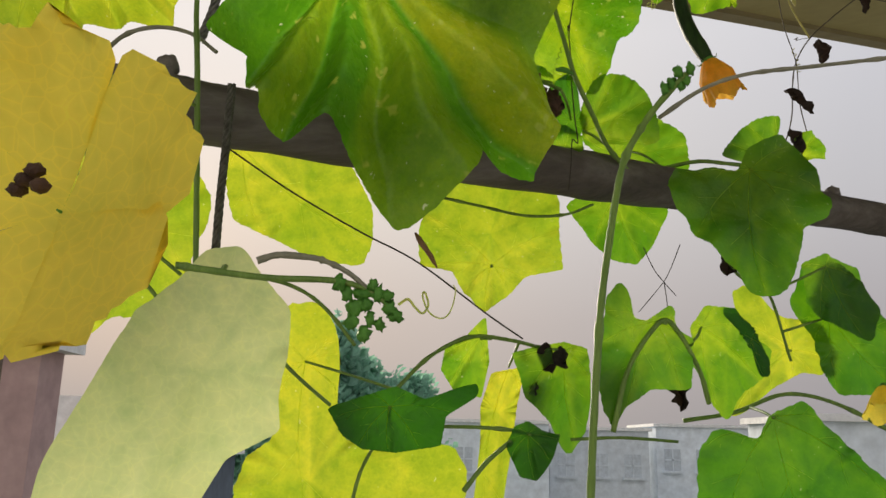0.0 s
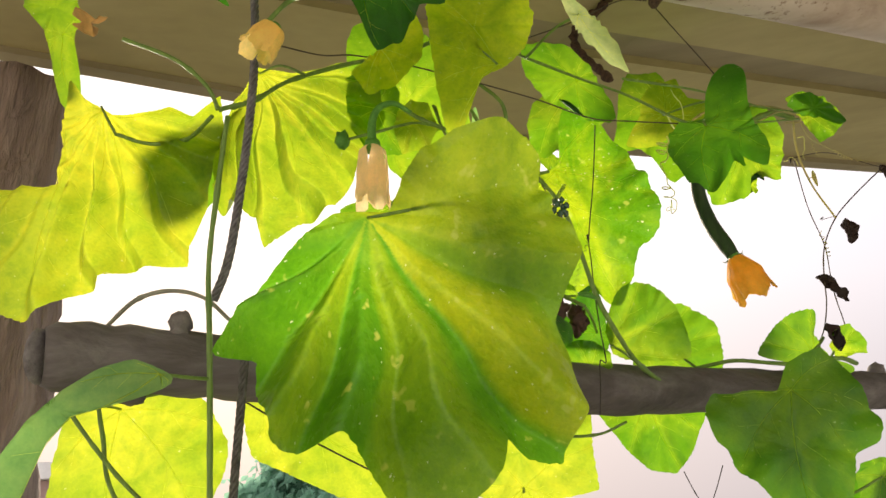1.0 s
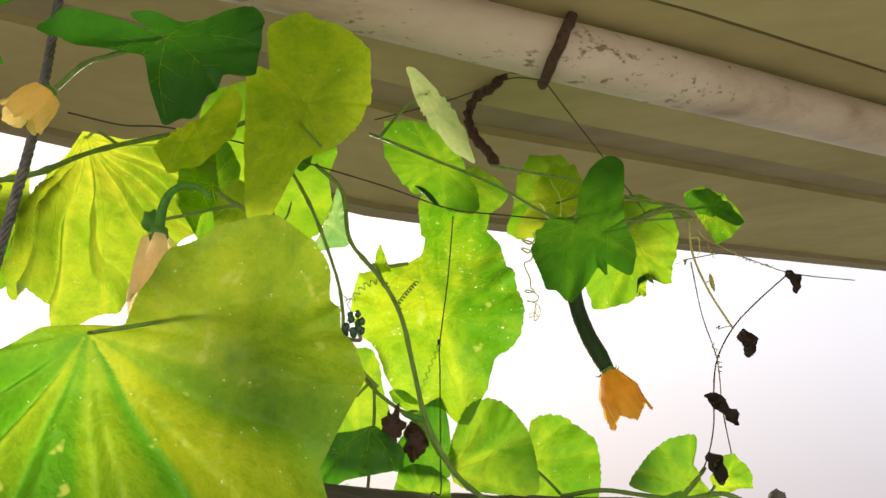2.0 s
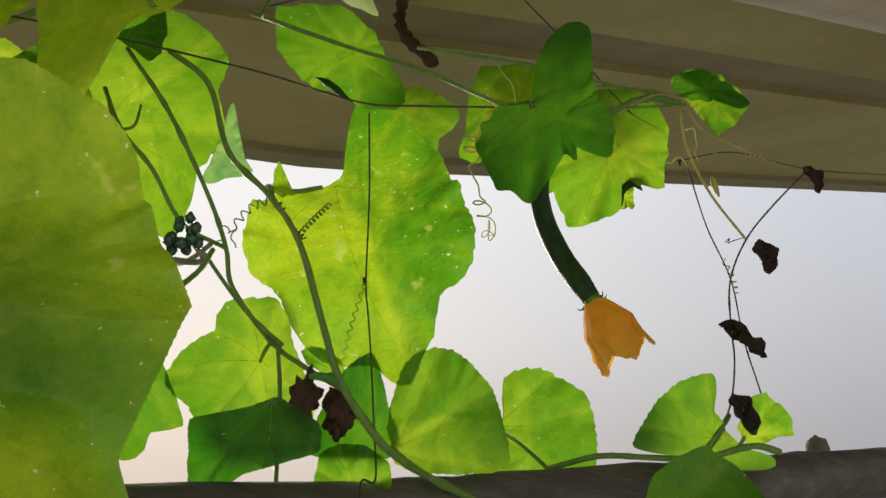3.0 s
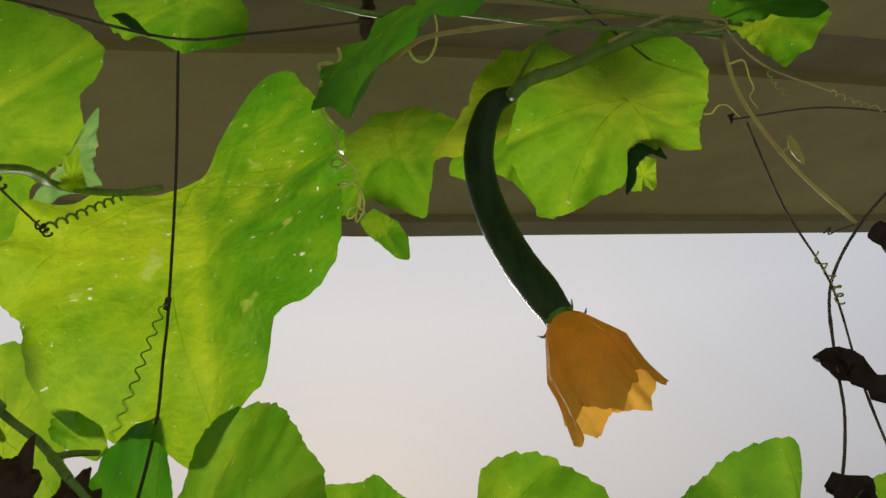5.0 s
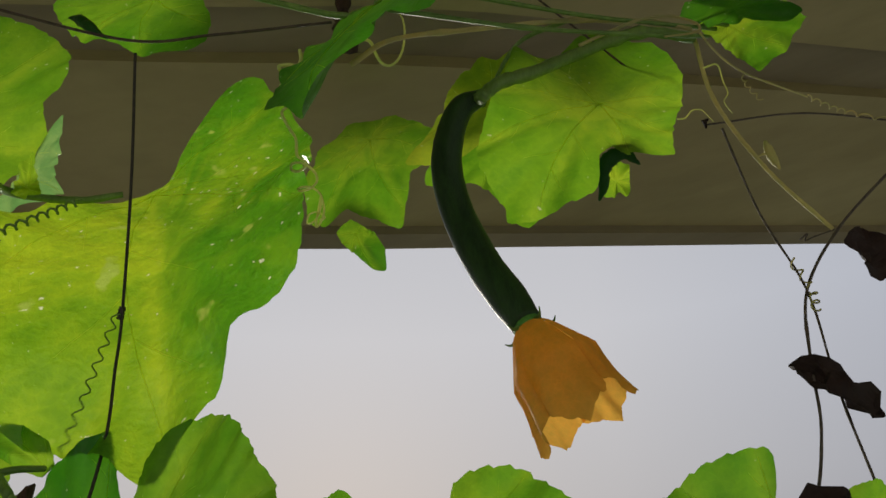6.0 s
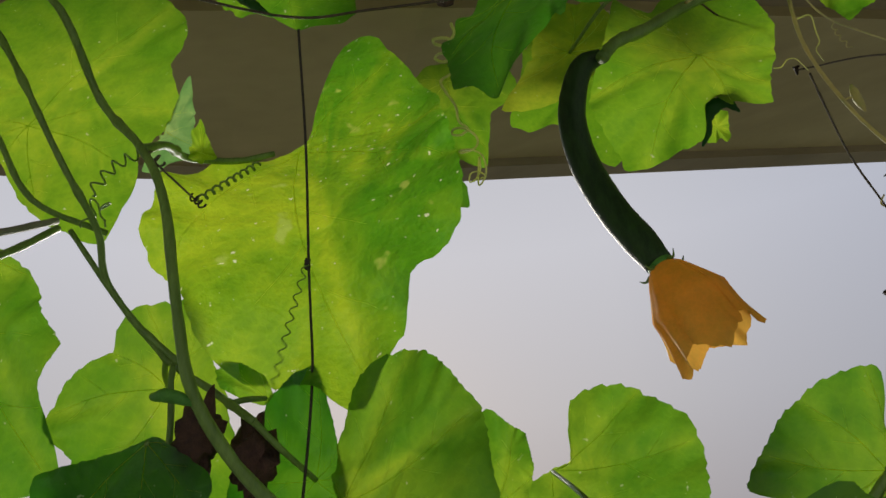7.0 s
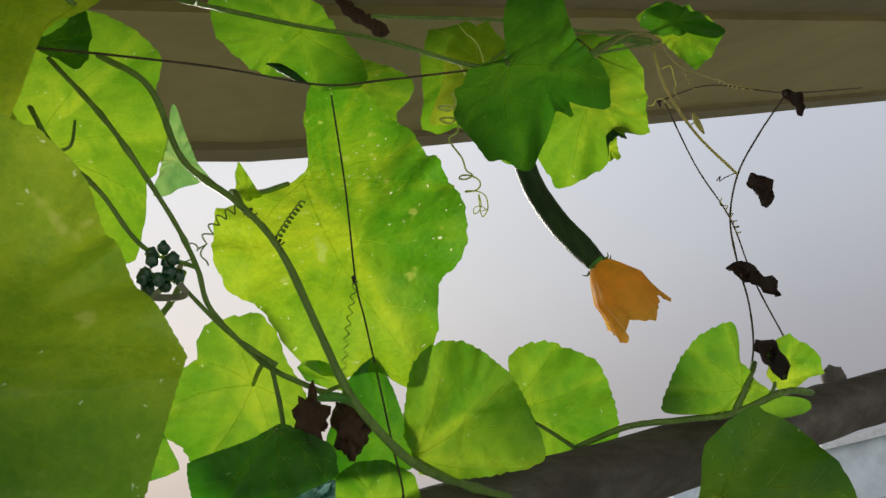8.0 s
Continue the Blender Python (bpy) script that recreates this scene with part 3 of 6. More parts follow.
def leaf(vine, label, at, along, facing, lobes, seed, root=(0.0, 0.0), teeth=0.022, pleat=0.002, cup=0.03, fold=0.0, blade="leaf", stalk=None, stalk_r=0.0013,
         creases=(0, 40, -40, 82, -82, 125, -125), ripe=None, ribbed=True, warp=None, glow=(0.5, 0.42), ripe_fold_shade=None):
    """A lobed gourd leaf: its blade, with raised veins and the stalk as sub-parts. root: where the stalk joins the
    blade, from its middle.
    along: the midrib's way; facing: the normal of its underside or face; cup, fold, pleat and warp bend it out of its
    plane.
    ripe: how far it has yellowed on one side. Tones by (degrees from the stalk, share) mix yellowing with painted light
    and shade of its folds."""
    rng = random.Random(seed)
    y = Vector(along).normalized()
    z = Vector(facing)
    z = (z - y * z.dot(y)).normalized()
    x = y.cross(z)
    frame_m = Matrix((( x.x, y.x, z.x, at[0]), (x.y, y.y, z.y, at[1]), (x.z, y.z, z.z, at[2]), (0, 0, 0, 1)))
    count, steps = 168, (0.0, 0.06, 0.14, 0.24, 0.36, 0.48, 0.60, 0.71, 0.81, 0.90, 0.96, 1.0)
    if len(creases) > 7:
        count, steps = 540, tuple(np.linspace(0, 1, 72))
    th, rad_ = outline(lobes, count, teeth, rng)
    big = float(rad_.max())
    off = Vector((rng.uniform(0, 90), rng.uniform(0, 90), rng.uniform(0, 90)))

    rib_at = [radians(a0 + rng.uniform(-5, 5) * (0.3 if len(creases) > 7 else 1.0)) for a0 in creases]
    rib_way = np.sort(np.array(rib_at + [3.1]))
    rng_phase = rng.uniform(0, 6.28)
    deep = [rng.uniform(0.25, 1.5) if len(creases) > 7 else 1.0 for _ in rib_way]

    def height(px, py, a, k):
        r = math.hypot(px, py)
        rx, ry = px - root[0], py - root[1]
        rr, ra = math.hypot(rx, ry), math.atan2(rx, ry)
        if len(creases) > 7:
            ra += 0.16 * noise.noise(Vector((px, py, 0)) * 16 + off)
        h = -cup * r * r / max(big, 0.01) * 0.6
        j_ = int(np.searchsorted(rib_way, ra)) % len(rib_way)
        span = (rib_way[j_] - rib_way[j_ - 1]) % (2 * math.pi)
        part_ = ((ra - rib_way[j_ - 1]) % (2 * math.pi)) / max(span, 1e-3)
        up_ = min(part_ / 0.72, (1 - part_) / 0.28)
        if len(creases) > 7:
            h += pleat * 1.5 * deep[j_] * (0.75 * up_ + 0.25 * up_ * up_ * (3 - 2 * up_)) * min(1.0, rr / (0.7 * big)) ** 1.15 * min(1.0, rr / 0.05)
        else:
            h += pleat * 1.5 * deep[j_] * (up_ * up_ * (3 - 2 * up_)) * min(1.0, rr / (0.7 * big)) ** 1.5
        h += 0.022 * big * math.sin(11 * a + rng_phase + 2 * math.sin(3 * a)) * k ** 4
        h += 0.03 * big * noise.noise(Vector((px, py, 0)) * (2.4 / big) + off) * min(1.0, 2.5 * r / big)
        h += 0.012 * big * noise.noise(Vector((px, py, 0)) * (9.0 / big) + off)
        h -= fold * max(0.0, px - 0.15 * big)
        if warp:
            wx, wy = min(max(px, -0.06), 0.06), min(max(py, -0.06), 0.06)
            h += warp[0] * wx * wx + warp[1] * wx * wy + warp[2] * wy * wy
        return h

    verts, faces = [(0, 0, height(0, 0, 0, 0))], []
    for k in steps[1:]:
        for a, r in zip(th, rad_):
            px, py = math.sin(a) * r * k, math.cos(a) * r * k
            verts.append((px, py, height(px, py, a, k)))
    for j in range(count):
        faces.append((0, 1 + (j + 1) % count, 1 + j))
    for i in range(len(steps) - 2):
        o, q = 1 + i * count, 1 + (i + 1) * count
        for j in range(count):
            n_ = (j + 1) % count
            faces.append((o + j, o + n_, q + n_, q + j))
    blade_ob = mesh_object("leaf", verts, faces, blade)
    tone = []
    for v in verts:
        rx, ry = v[0] - root[0], v[1] - root[1]
        rr = math.hypot(rx, ry)
        gap = float(np.min(np.abs(np.angle(np.exp(1j * (np.array(rib_at) - math.atan2(rx, ry)))))))
        side_tone = 0.0
        # yellowing together with the bright and dark sides of folds, painted as tone
        if ripe_fold_shade:
            side_tone = float(np.interp(math.degrees(math.atan2(rx, ry) + 0.16 * noise.noise(Vector((v[0], v[1], 0)) * 16 + off)), [q[0] for q in ripe_fold_shade], [q[1] for q in ripe_fold_shade]))
        if ripe:
            lean = math.degrees(math.atan2(rx, ry))
            turned = -1 if len(ripe) > 2 else 1
            side_tone = -ripe[1] * 0.5 + ripe[1] * 1.5 * min(1.0, max(0.0, turned * (ripe[0] - lean) / 14 + 0.5)) * min(1.0, rr / (0.35 * big))
        tone.append(side_tone + glow[0] * max(0.0, 1 - rr / (0.75 * big)) + glow[1] * math.exp(-(gap * rr / 0.0030) ** 2) - 0.12)
    blade_ob.data.attributes.new("young", "FLOAT", "POINT").data.foreach_set("value", tone)
    blade_ob.matrix_world = frame_m
    blade_ob.parent = vine
    blade_ob.matrix_parent_inverse = vine.matrix_world.inverted()
    tagged(blade_ob, label)

    # veins: seven from the stalk, with side veins, as thin ridges on both faces
    ex, ey = np.sin(th) * rad_, np.cos(th) * rad_
    from_root = np.arctan2(ex - root[0], ey - root[1])

    def on_blade(px, py):
        a, r = math.atan2(px, py), math.hypot(px, py)
        lim = float(np.interp(a, th, rad_)) * 0.96
        if r > lim:
            px, py, r = px * lim / r, py * lim / r, lim
        return (px, py, height(px, py, a, r / max(lim, 1e-4)))

    ribs = []
    for a0, a in zip(creases, rib_at):
        j = int(np.argmin(np.abs(np.angle(np.exp(1j * (from_root - a))))))
        end = Vector((ex[j] - root[0], ey[j] - root[1])) * 0.93
        if end.length < 0.006:
            continue
        bow = Vector((end.y, -end.x)) * 0.06 * (1 if a0 >= 0 else -1)
        thick = 0.00021 * min(1.0, big / 0.07) * (1.0 if abs(a0) < 60 else 0.8)
        line = [on_blade(*(Vector(root) + end * s + bow * math.sin(s * math.pi))) for s in np.linspace(0, 1, 9)]
        ribs.append(ridge_data(line, np.linspace(thick * 1.5, thick * 0.5, 9)))
        for s, sgn in ((0.34, 1), (0.52, -1), (0.68, 1)):
            p0 = Vector(root) + end * s + bow * math.sin(s * math.pi)
            wv = Matrix.Rotation(sgn * 0.75, 2) @ end * 0.30 * (1.15 - s * 0.6)
            side = [on_blade(*(p0 + wv * q)) for q in np.linspace(0, 1, 5)]
            if min((Vector(side[k + 1]) - Vector(side[k])).length for k in range(4)) > 3e-4:
                ribs.append(ridge_data(side, np.linspace(thick * 0.6, thick * 0.2, 5)))
    if ribbed:
        vo = mesh_object("venation", *join_data(ribs), "vein")
        vo.parent = blade_ob
    if stalk is not None:
        inv = frame_m.inverted()
        e = inv @ Vector(stalk)
        top_of = Vector((root[0], root[1], height(root[0], root[1], 0.0, 0.5)))
        mid = (e + top_of) * 0.5 + Vector((0, 0, 0.12 * (e - top_of).length))
        so = mesh_object("petiole", *tube_data(smooth_path([tuple(top_of), tuple(mid), tuple(e)], 7), np.linspace(stalk_r * 0.8, stalk_r, 15), 7), "stem")
        so.parent = blade_ob
    return blade_ob


def vine_stem(vine, name, material, r0, r1, pts, seed=0):
    path = smooth_path(pts, 7)
    rng = random.Random(seed)
    r = np.linspace(r0, r1, len(path)) * np.array([1 + rng.uniform(-0.08, 0.08) + (0.35 if rng.random() < 0.05 else 0) for _ in path])
    return child(name, *tube_data(path, r, 8, 0.05, seed), material, vine)


def tendril(vine, pts, turns, swing, r, material="tendril", label="", even=False):
    """A coiled tendril round a line."""
    line = smooth_path(pts, 30)
    way = np.gradient(line, axis=0)
    way /= np.linalg.norm(way, axis=1)[:, None] + 1e-9
    u = np.cross(way, (0.1, 1, 0.2))
    u /= np.linalg.norm(u, axis=1)[:, None] + 1e-9
    w = np.cross(way, u)
    s = np.linspace(0, 1, len(line))
    a = 2 * math.pi * turns * s
    k = swing * (np.ones_like(s) if even else np.sin(np.pi * np.clip(s * 1.1, 0, 1)) ** 0.7)
    path = line + (u * (np.cos(a) * k)[:, None] + w * (np.sin(a) * k)[:, None])
    return child("tendril", *tube_data(path, r, 5), material, vine, label)


def free_tendril(vine, pts, r, label=""):
    """A tendril along a line that loops of itself."""
    path = smooth_path(pts, 8)
    return child("tendril", *tube_data(path, np.linspace(r, r * 0.4, len(path)), 6), "tendril", vine, label)


def petal_data(base, axis, out, length, r0, r1, width, curl, seed, notch=0.12, n=12):
    """One crinkled petal: it leaves the axis at radius r0, ends at radius r1, and spreads to its width."""
    rng = random.Random(seed)
    off = Vector((rng.uniform(0, 60), rng.uniform(0, 60), 0))
    base, axis, out = Vector(base), Vector(axis).normalized(), Vector(out)
    out = (out - axis * out.dot(axis)).normalized()
    across = axis.cross(out)
    verts, faces = [], []
    for i in range(n + 1):
        s = i / n
        r = r0 + (r1 - r0) * s ** curl
        half = width * (0.35 + 0.65 * math.sin(min(1.0, s * 1.15) * math.pi * 0.62)) * (1.0 if s < 0.86 else 1 - 0.55 * ((s - 0.86) / 0.14) ** 1.5)
        for j in range(n + 1):
            c = 2 * j / n - 1
            p = base + axis * length * s * (1 - notch * s * c * c * 0.6 + 0.05 * noise.noise(Vector((c * 3, 0, 0)) + off) * s)
            ang = c * min(half / max(r, half * 0.75), 0.64)
            p += (out * math.cos(ang) + across * math.sin(ang)) * r
            p += out * (0.24 * width * noise.noise(Vector((s * 4, c * 3, 1)) + off) * s) + out * 0.03 * width * math.sin(c * 9) * s
            verts.append(p)
    for i in range(n):
        for j in range(n):
            a = i * (n + 1) + j
            faces.append((a, a + 1, a + n + 2, a + n + 1))
    return verts, faces


def bell_petal(base, axis, ref, k, spin, length, r0, r1, point, seed, n=18):
    """One petal of a half-open bell, from a fifth of its round: pointed, ruffled, and creased along its middle."""
    rng = random.Random(seed)
    off = Vector((rng.uniform(0, 60), rng.uniform(0, 60), 0))
    across = axis.cross(ref)
    verts, faces = [], []
    for i in range(n + 1):
        for j in range(n + 1):
            c = 2 * j / n - 1
            reach = length * (1 - point * abs(c) ** 0.9 + 0.05 * noise.noise(Vector((c * 4, 3, 0)) + off))
            d = reach * i / n
            s = d / length
            ang = 2 * math.pi * (k + 0.5 * c * (1 + 0.06 * s)) / 5 + spin
            r = r0 + (r1 - r0) * (0.9 * min(1.0, s / 0.42) ** 0.8 - 0.12 * math.sin(math.pi * min(1.0, s)) + 0.22 * max(0.0, s - 0.55))
            r += r1 * (0.10 * s * noise.noise(Vector((c * 2.5, s * 3, 1)) + off) - 0.07 * s * (1 - abs(c)) ** 2 + 0.05 * s * s * math.sin(7 * c + k))
            verts.append(base + axis * d + (ref * math.cos(ang) + across * math.sin(ang)) * r)
    for i in range(n):
        for j in range(n):
            a = i * (n + 1) + j
            faces.append((a, a + 1, a + n + 2, a + n + 1))
    return verts, faces


def bell_flower(parent, name, base, axis, length, r0, r1, reach, material, seed, label, spin=0.0, point=0.30):
    """A drooping half-open gourd flower: calyx, five petals that make one bell, and thin sepals. reach: each petal's share of the length."""
    axis_v = Vector(axis).normalized()
    ref = axis_v.orthogonal().normalized()
    base_v = Vector(base)
    calyx = [tuple(base_v - axis_v * 0.10 * length), tuple(base_v), tuple(base_v + axis_v * 0.05 * length)]
    top = child(name, *tube_data(calyx, [r0 * 0.9, r0 * 0.98, r0 * 0.75], 14), "bud", parent, label)
    for k in range(5):
        child("petal", *bell_petal(base_v, axis_v, ref, k, spin, length * reach[k], r0, r1, point, seed + k), material, top)
        out = Matrix.Rotation(2 * math.pi * (k + 0.5) / 5 + spin, 3, axis_v) @ ref
        b = base_v + out * r0
        pts = [tuple(b), tuple(b + out * 0.07 * length + axis_v * 0.02 * length), tuple(b + out * 0.12 * length - axis_v * 0.03 * length)]
        child("sepal", *tube_data(smooth_path(pts, 3), np.linspace(r0 * 0.16, r0 * 0.03, 7), 5), "stem", top)
    return top


def flower(parent, name, base, axis, length, r0, r1, width, curl, material, seed, label, petals=5, spin=0.0, sepals=True):
    """A gourd flower: five petals round a calyx, each a sub-part of its own."""
    axis_v = Vector(axis).normalized()
    ref = axis_v.orthogonal().normalized()
    calyx_path = [Vector(base) - axis_v * 0.10 * length, Vector(base), Vector(base) + axis_v * 0.08 * length]
    top = child(name, *tube_data([tuple(p) for p in calyx_path], [r0 * 0.9, r0 * 1.05, r0 * 0.8], 12), "bud", parent, label)
    for k in range(petals):
        out = Matrix.Rotation(2 * math.pi * k / petals + spin, 3, axis_v) @ ref
        child("petal", *petal_data(base, axis_v, out, length * (0.90 + 0.22 * ((k * 7 + seed) % 5) / 4), r0, r1, width, curl, seed + k), material, top)
    if sepals:
        for k in range(5):
            out = Matrix.Rotation(2 * math.pi * (k + 0.5) / 5 + spin, 3, axis_v) @ ref
            b = Vector(base) + out * r0
            pts = [tuple(b), tuple(b + out * 0.10 * length + axis_v * 0.02 * length), tuple(b + out * 0.16 * length - axis_v * 0.05 * length)]
            child("sepal", *tube_data(smooth_path(pts, 3), np.linspace(r0 * 0.16, r0 * 0.03, 7), 5), "stem", top)
    return top


def dry_leaf(vine, at, size, seed, label, long=1.3, material="dry", way=(0.0, 0.0, -1.0), shut=0.9):
    """A shrivelled leaf: a crumpled sheet folded along its midrib, with torn corners, that hangs from its stalk."""
    rng = random.Random(seed)
    off = Vector((rng.uniform(0, 60), rng.uniform(0, 60), rng.uniform(0, 60)))
    n, verts, faces = 14, [], []
    way = Vector(way).normalized()
    side = way.cross(Vector((0, -1, 0))).normalized()
    side = Matrix.Rotation(rng.uniform(-0.5, 0.5), 3, way) @ side
    out = side.cross(way)
    rims = [np.interp(np.linspace(0, 1, n + 1), [0, 0.12, 0.3, 0.46, 0.58, 0.76, 0.9, 1], [0.10, rng.uniform(0.4, 0.8), rng.uniform(0.8, 1.1), rng.uniform(0.6, 1.1), rng.uniform(0.4, 0.8), rng.uniform(0.6, 1.0), rng.uniform(0.3, 0.6), 0.06]) for _ in (0, 1)]
    for i in range(n + 1):
        for j in range(n + 1):
            s, c = i / n, 2 * j / n - 1
            half = size * 0.55 * rims[c > 0][i]
            p = way * (s * size * long) + side * (c * half * math.cos(shut)) * 1.25 + out * (abs(c) * half * math.sin(shut))
            q = p * (2.6 / size)
            p += Vector((noise.noise(q + off), noise.noise(q + off * 1.7), noise.noise(q * 0.8 + off * 0.6))) * size * 0.22
            verts.append(Vector(at) + p)
    for i in range(n):
        for j in range(n):
            a = i * (n + 1) + j
            faces.append((a, a + 1, a + n + 2, a + n + 1))
    return child("dry_leaf", verts, faces, material, vine, label, smooth=False)


# ---- the gourd vine, shoot by shoot ----
vine_m = base_of("gourd_vine", (0.139, 0.67, 1.751), "gourd vine with large lit leaves climbing from the pole", "vine", "vine shoots")
vine_g = base_of("gourd_vine", (0.30, 0.72, 1.76), "gourd vine shoot with a young gourd in flower", "vine", "vine shoots")
vine_l = base_of("gourd_vine", (-0.17, 0.50, 1.70), "gourd vine climbing the wire rope, with wilting flowers", "vine", "vine shoots")
vine_b = base_of("gourd_vine", (0.10, 0.60, 1.45), "tangled lower gourd vine below the pole", "vine", "vine shoots")

leaf(vine_m, "large pale-spotted yellow-green gourd leaf behind the string", (0.1131, 0.6738, 1.8836), (0.3153, -0.2082, -0.9259), (0.0804, -0.9663, 0.2447),
     [(-178, 73.0), (-174, 82.4), (-172, 105.1), (-170, 112.8), (-168, 134.7), (-166, 146.5), (-158, 144.8), (-149, 123.0), (-135, 99.0), (-118, 73.8), (-94, 61.1), (-71, 60.4), (-54, 60.8), (-41, 57.4), (-28, 53.2), (-19, 58.2), (-10, 69.1), (0, 78.0), (5, 86.3), (10, 88.3), (13, 82.2), (22, 74.5), (32, 74.6), (42, 77.9), (53, 75.6), (61, 70.7), (72, 66.1), (82, 67.7), (89, 74.0), (99, 75.0), (110, 74.7), (122, 74.1), (134, 73.6), (144, 70.8), (157, 66.3), (175, 69.3)], 100, (0.0040, -0.0660), cup=0.0, ripe=(-8, 0.42, "turned"), warp=(3.75, -3.47, -2.34), blade="spotted", pleat=0.003)
leaf(vine_m, "broad smooth green gourd leaf above the pole", (0.1499, 0.6557, 1.7782), (0.4846, -0.0631, 0.8725), (-0.2989, -0.9493, 0.0973),
     [(-177, 34.1), (-156, 37.2), (-120, 34.5), (-87, 34.1), (-65, 37.6), (-49, 39.7), (-36, 40.8), (-19, 36.1), (0, 31.0), (36, 28.6), (72, 31.6), (94, 40.1), (105, 45.6), (117, 40.2), (152, 31.8)], 101, (-0.0202, -0.0276), blade="mid", teeth=0.032, stalk=(0.1392, 0.6550, 1.7464))
leaf(vine_g, "bright green gourd leaf with toothed top edge", (0.2074, 0.7962, 1.7768), (0.7464, 0.0498, 0.6636), (-0.0522, -0.9897, 0.1330),
     [(-178, 33.0), (-146, 43.3), (-118, 47.4), (-100, 35.5), (-83, 31.3), (-69, 48.1), (-63, 58.6), (-52, 61.2), (-40, 61.7), (-31, 63.3), (-26, 59.9), (-18, 57.9), (-10, 56.9), (-2, 58.0), (15, 51.7), (42, 44.6), (58, 43.6), (77, 41.0)], 102, (-0.0346, -0.0061), blade="mid", teeth=0.035, stalk=(0.2104, 0.7400, 1.7579))
leaf(vine_g, "bright gourd leaf growing over the pole", (0.2962, 0.7200, 1.7585), (-0.5281, 0.0000, 0.8492), (0.0000, -1.0000, 0.0000),
     [(-179, 5.5), (-59, 16.7), (-51, 37.2), (-40, 36.2), (2, 36.5), (29, 43.3), (55, 52.7), (62, 42.4), (64, 29.2), (83, 26.5), (100, 24.2), (125, 33.9), (128, 48.6), (138, 46.7), (152, 24.9)], 103, (0.0150, -0.0000), blade="mid", teeth=0.032, stalk=(0.3150, 0.7220, 1.7715))
leaf(vine_g, "small rounded green gourd leaf", (0.3421, 0.7210, 1.7763), (0.7048, 0.1410, 0.6952), (0.1961, -0.9806, 0.0000),
     [(-154, 20.0), (-110, 14.9), (-67, 14.2), (-32, 15.3), (20, 15.6), (57, 17.7), (76, 21.7), (108, 13.2), (156, 18.0), (174, 22.2)], 104, (-0.0030, -0.0182), teeth=0.032, stalk=(0.3217, 0.7200, 1.7584))
leaf(vine_g, "veined green gourd leaf beside the young gourd", (0.2757, 0.7281, 1.9661), (-0.4507, -0.1997, -0.8700), (0.1991, -0.9726, 0.1201),
     [(-173, 85.7), (-162, 74.7), (-149, 63.5), (-133, 52.9), (-115, 43.3), (-98, 41.8), (-89, 45.8), (-82, 42.5), (-73, 39.3), (-71, 26.9), (-64, 35.0), (-63, 22.9), (-42, 23.7), (-34, 39.1), (-27, 45.7), (-20, 50.4), (-5, 55.3), (-1, 60.5), (6, 65.8), (9, 61.0), (10, 56.2), (19, 55.9), (32, 53.8), (49, 48.1), (71, 41.9), (111, 47.7), (132, 67.5), (141, 61.7), (147, 51.7), (158, 70.3), (165, 73.4), (173, 78.4)], 105, (-0.0039, -0.0162), cup=0.0, warp=(-0.28, 0.00, -2.16), pleat=0.003)
leaf(vine_g, "small folded yellow-green leaf lobe", (0.2883, 0.7461, 1.9432), (-0.3270, -0.1264, -0.9365), (0.0990, -0.9901, 0.0991),
     [(-158, 10.5), (-44, 10.6), (17, 12.8), (51, 7.7), (113, 6.2), (169, 14.4)], 106, (0.0000, 0.0000))
leaf(vine_g, "pale green gourd leaf under the awning edge", (0.1267, 0.8794, 2.0937), (0.3203, -0.0943, -0.9426), (-0.0000, -0.9950, 0.0995),
     [(-179, 52.5), (-145, 55.9), (-105, 57.0), (-83, 56.6), (-47, 36.8), (-18, 48.5), (-5, 67.7), (10, 53.3), (37, 41.7), (44, 58.6), (63, 61.2), (105, 48.1), (147, 49.4)], 108, (-0.0100, -0.0300))
leaf(vine_g, "pale green gourd leaf behind the young gourd", (0.2278, 0.8577, 2.0789), (-0.3495, -0.1837, -0.9187), (0.0159, -0.9816, 0.1902),
     [(-145, 48.1), (-70, 53.1), (-44, 82.1), (-35, 85.5), (-27, 90.8), (-23, 88.7), (-23, 74.4), (-14, 60.8), (3, 44.0), (20, 57.6), (34, 65.1), (63, 44.2), (120, 58.0), (146, 83.7), (171, 78.7)], 109, (0.0000, -0.0400))
leaf(vine_g, "small young gourd leaf hanging in the light", (0.1137, 0.9100, 2.0498), (0.4659, 0.0000, -0.8848), (0.0000, -1.0000, 0.0000),
     [(-176, 28.1), (-105, 12.1), (-35, 19.5), (-5, 33.3), (12, 22.6), (128, 16.1), (152, 25.8)], 110, (0.0000, -0.0120), teeth=0, blade="dim")
leaf(vine_g, "dark green three-lobed gourd leaf over the young gourd", (0.2229, 0.6092, 1.9267), (-0.1171, -0.3846, -0.9156), (-0.3818, -0.8337, 0.3990),
     [(-175, 98.4), (-169, 96.7), (-162, 84.1), (-155, 51.9), (-116, 25.5), (-63, 33.5), (-45, 43.8), (-29, 55.1), (-15, 31.0), (-13, 58.5), (-4, 30.1), (5, 52.2), (13, 64.8), (22, 59.2), (32, 54.4), (34, 60.5), (58, 48.5), (86, 49.1), (115, 51.9), (131, 53.2), (156, 37.2), (171, 64.8), (178, 85.1)], 111, (0.0149, -0.0215), blade="deep", teeth=0.012, cup=0.0, stalk=(0.2128, 0.6320, 1.9532))
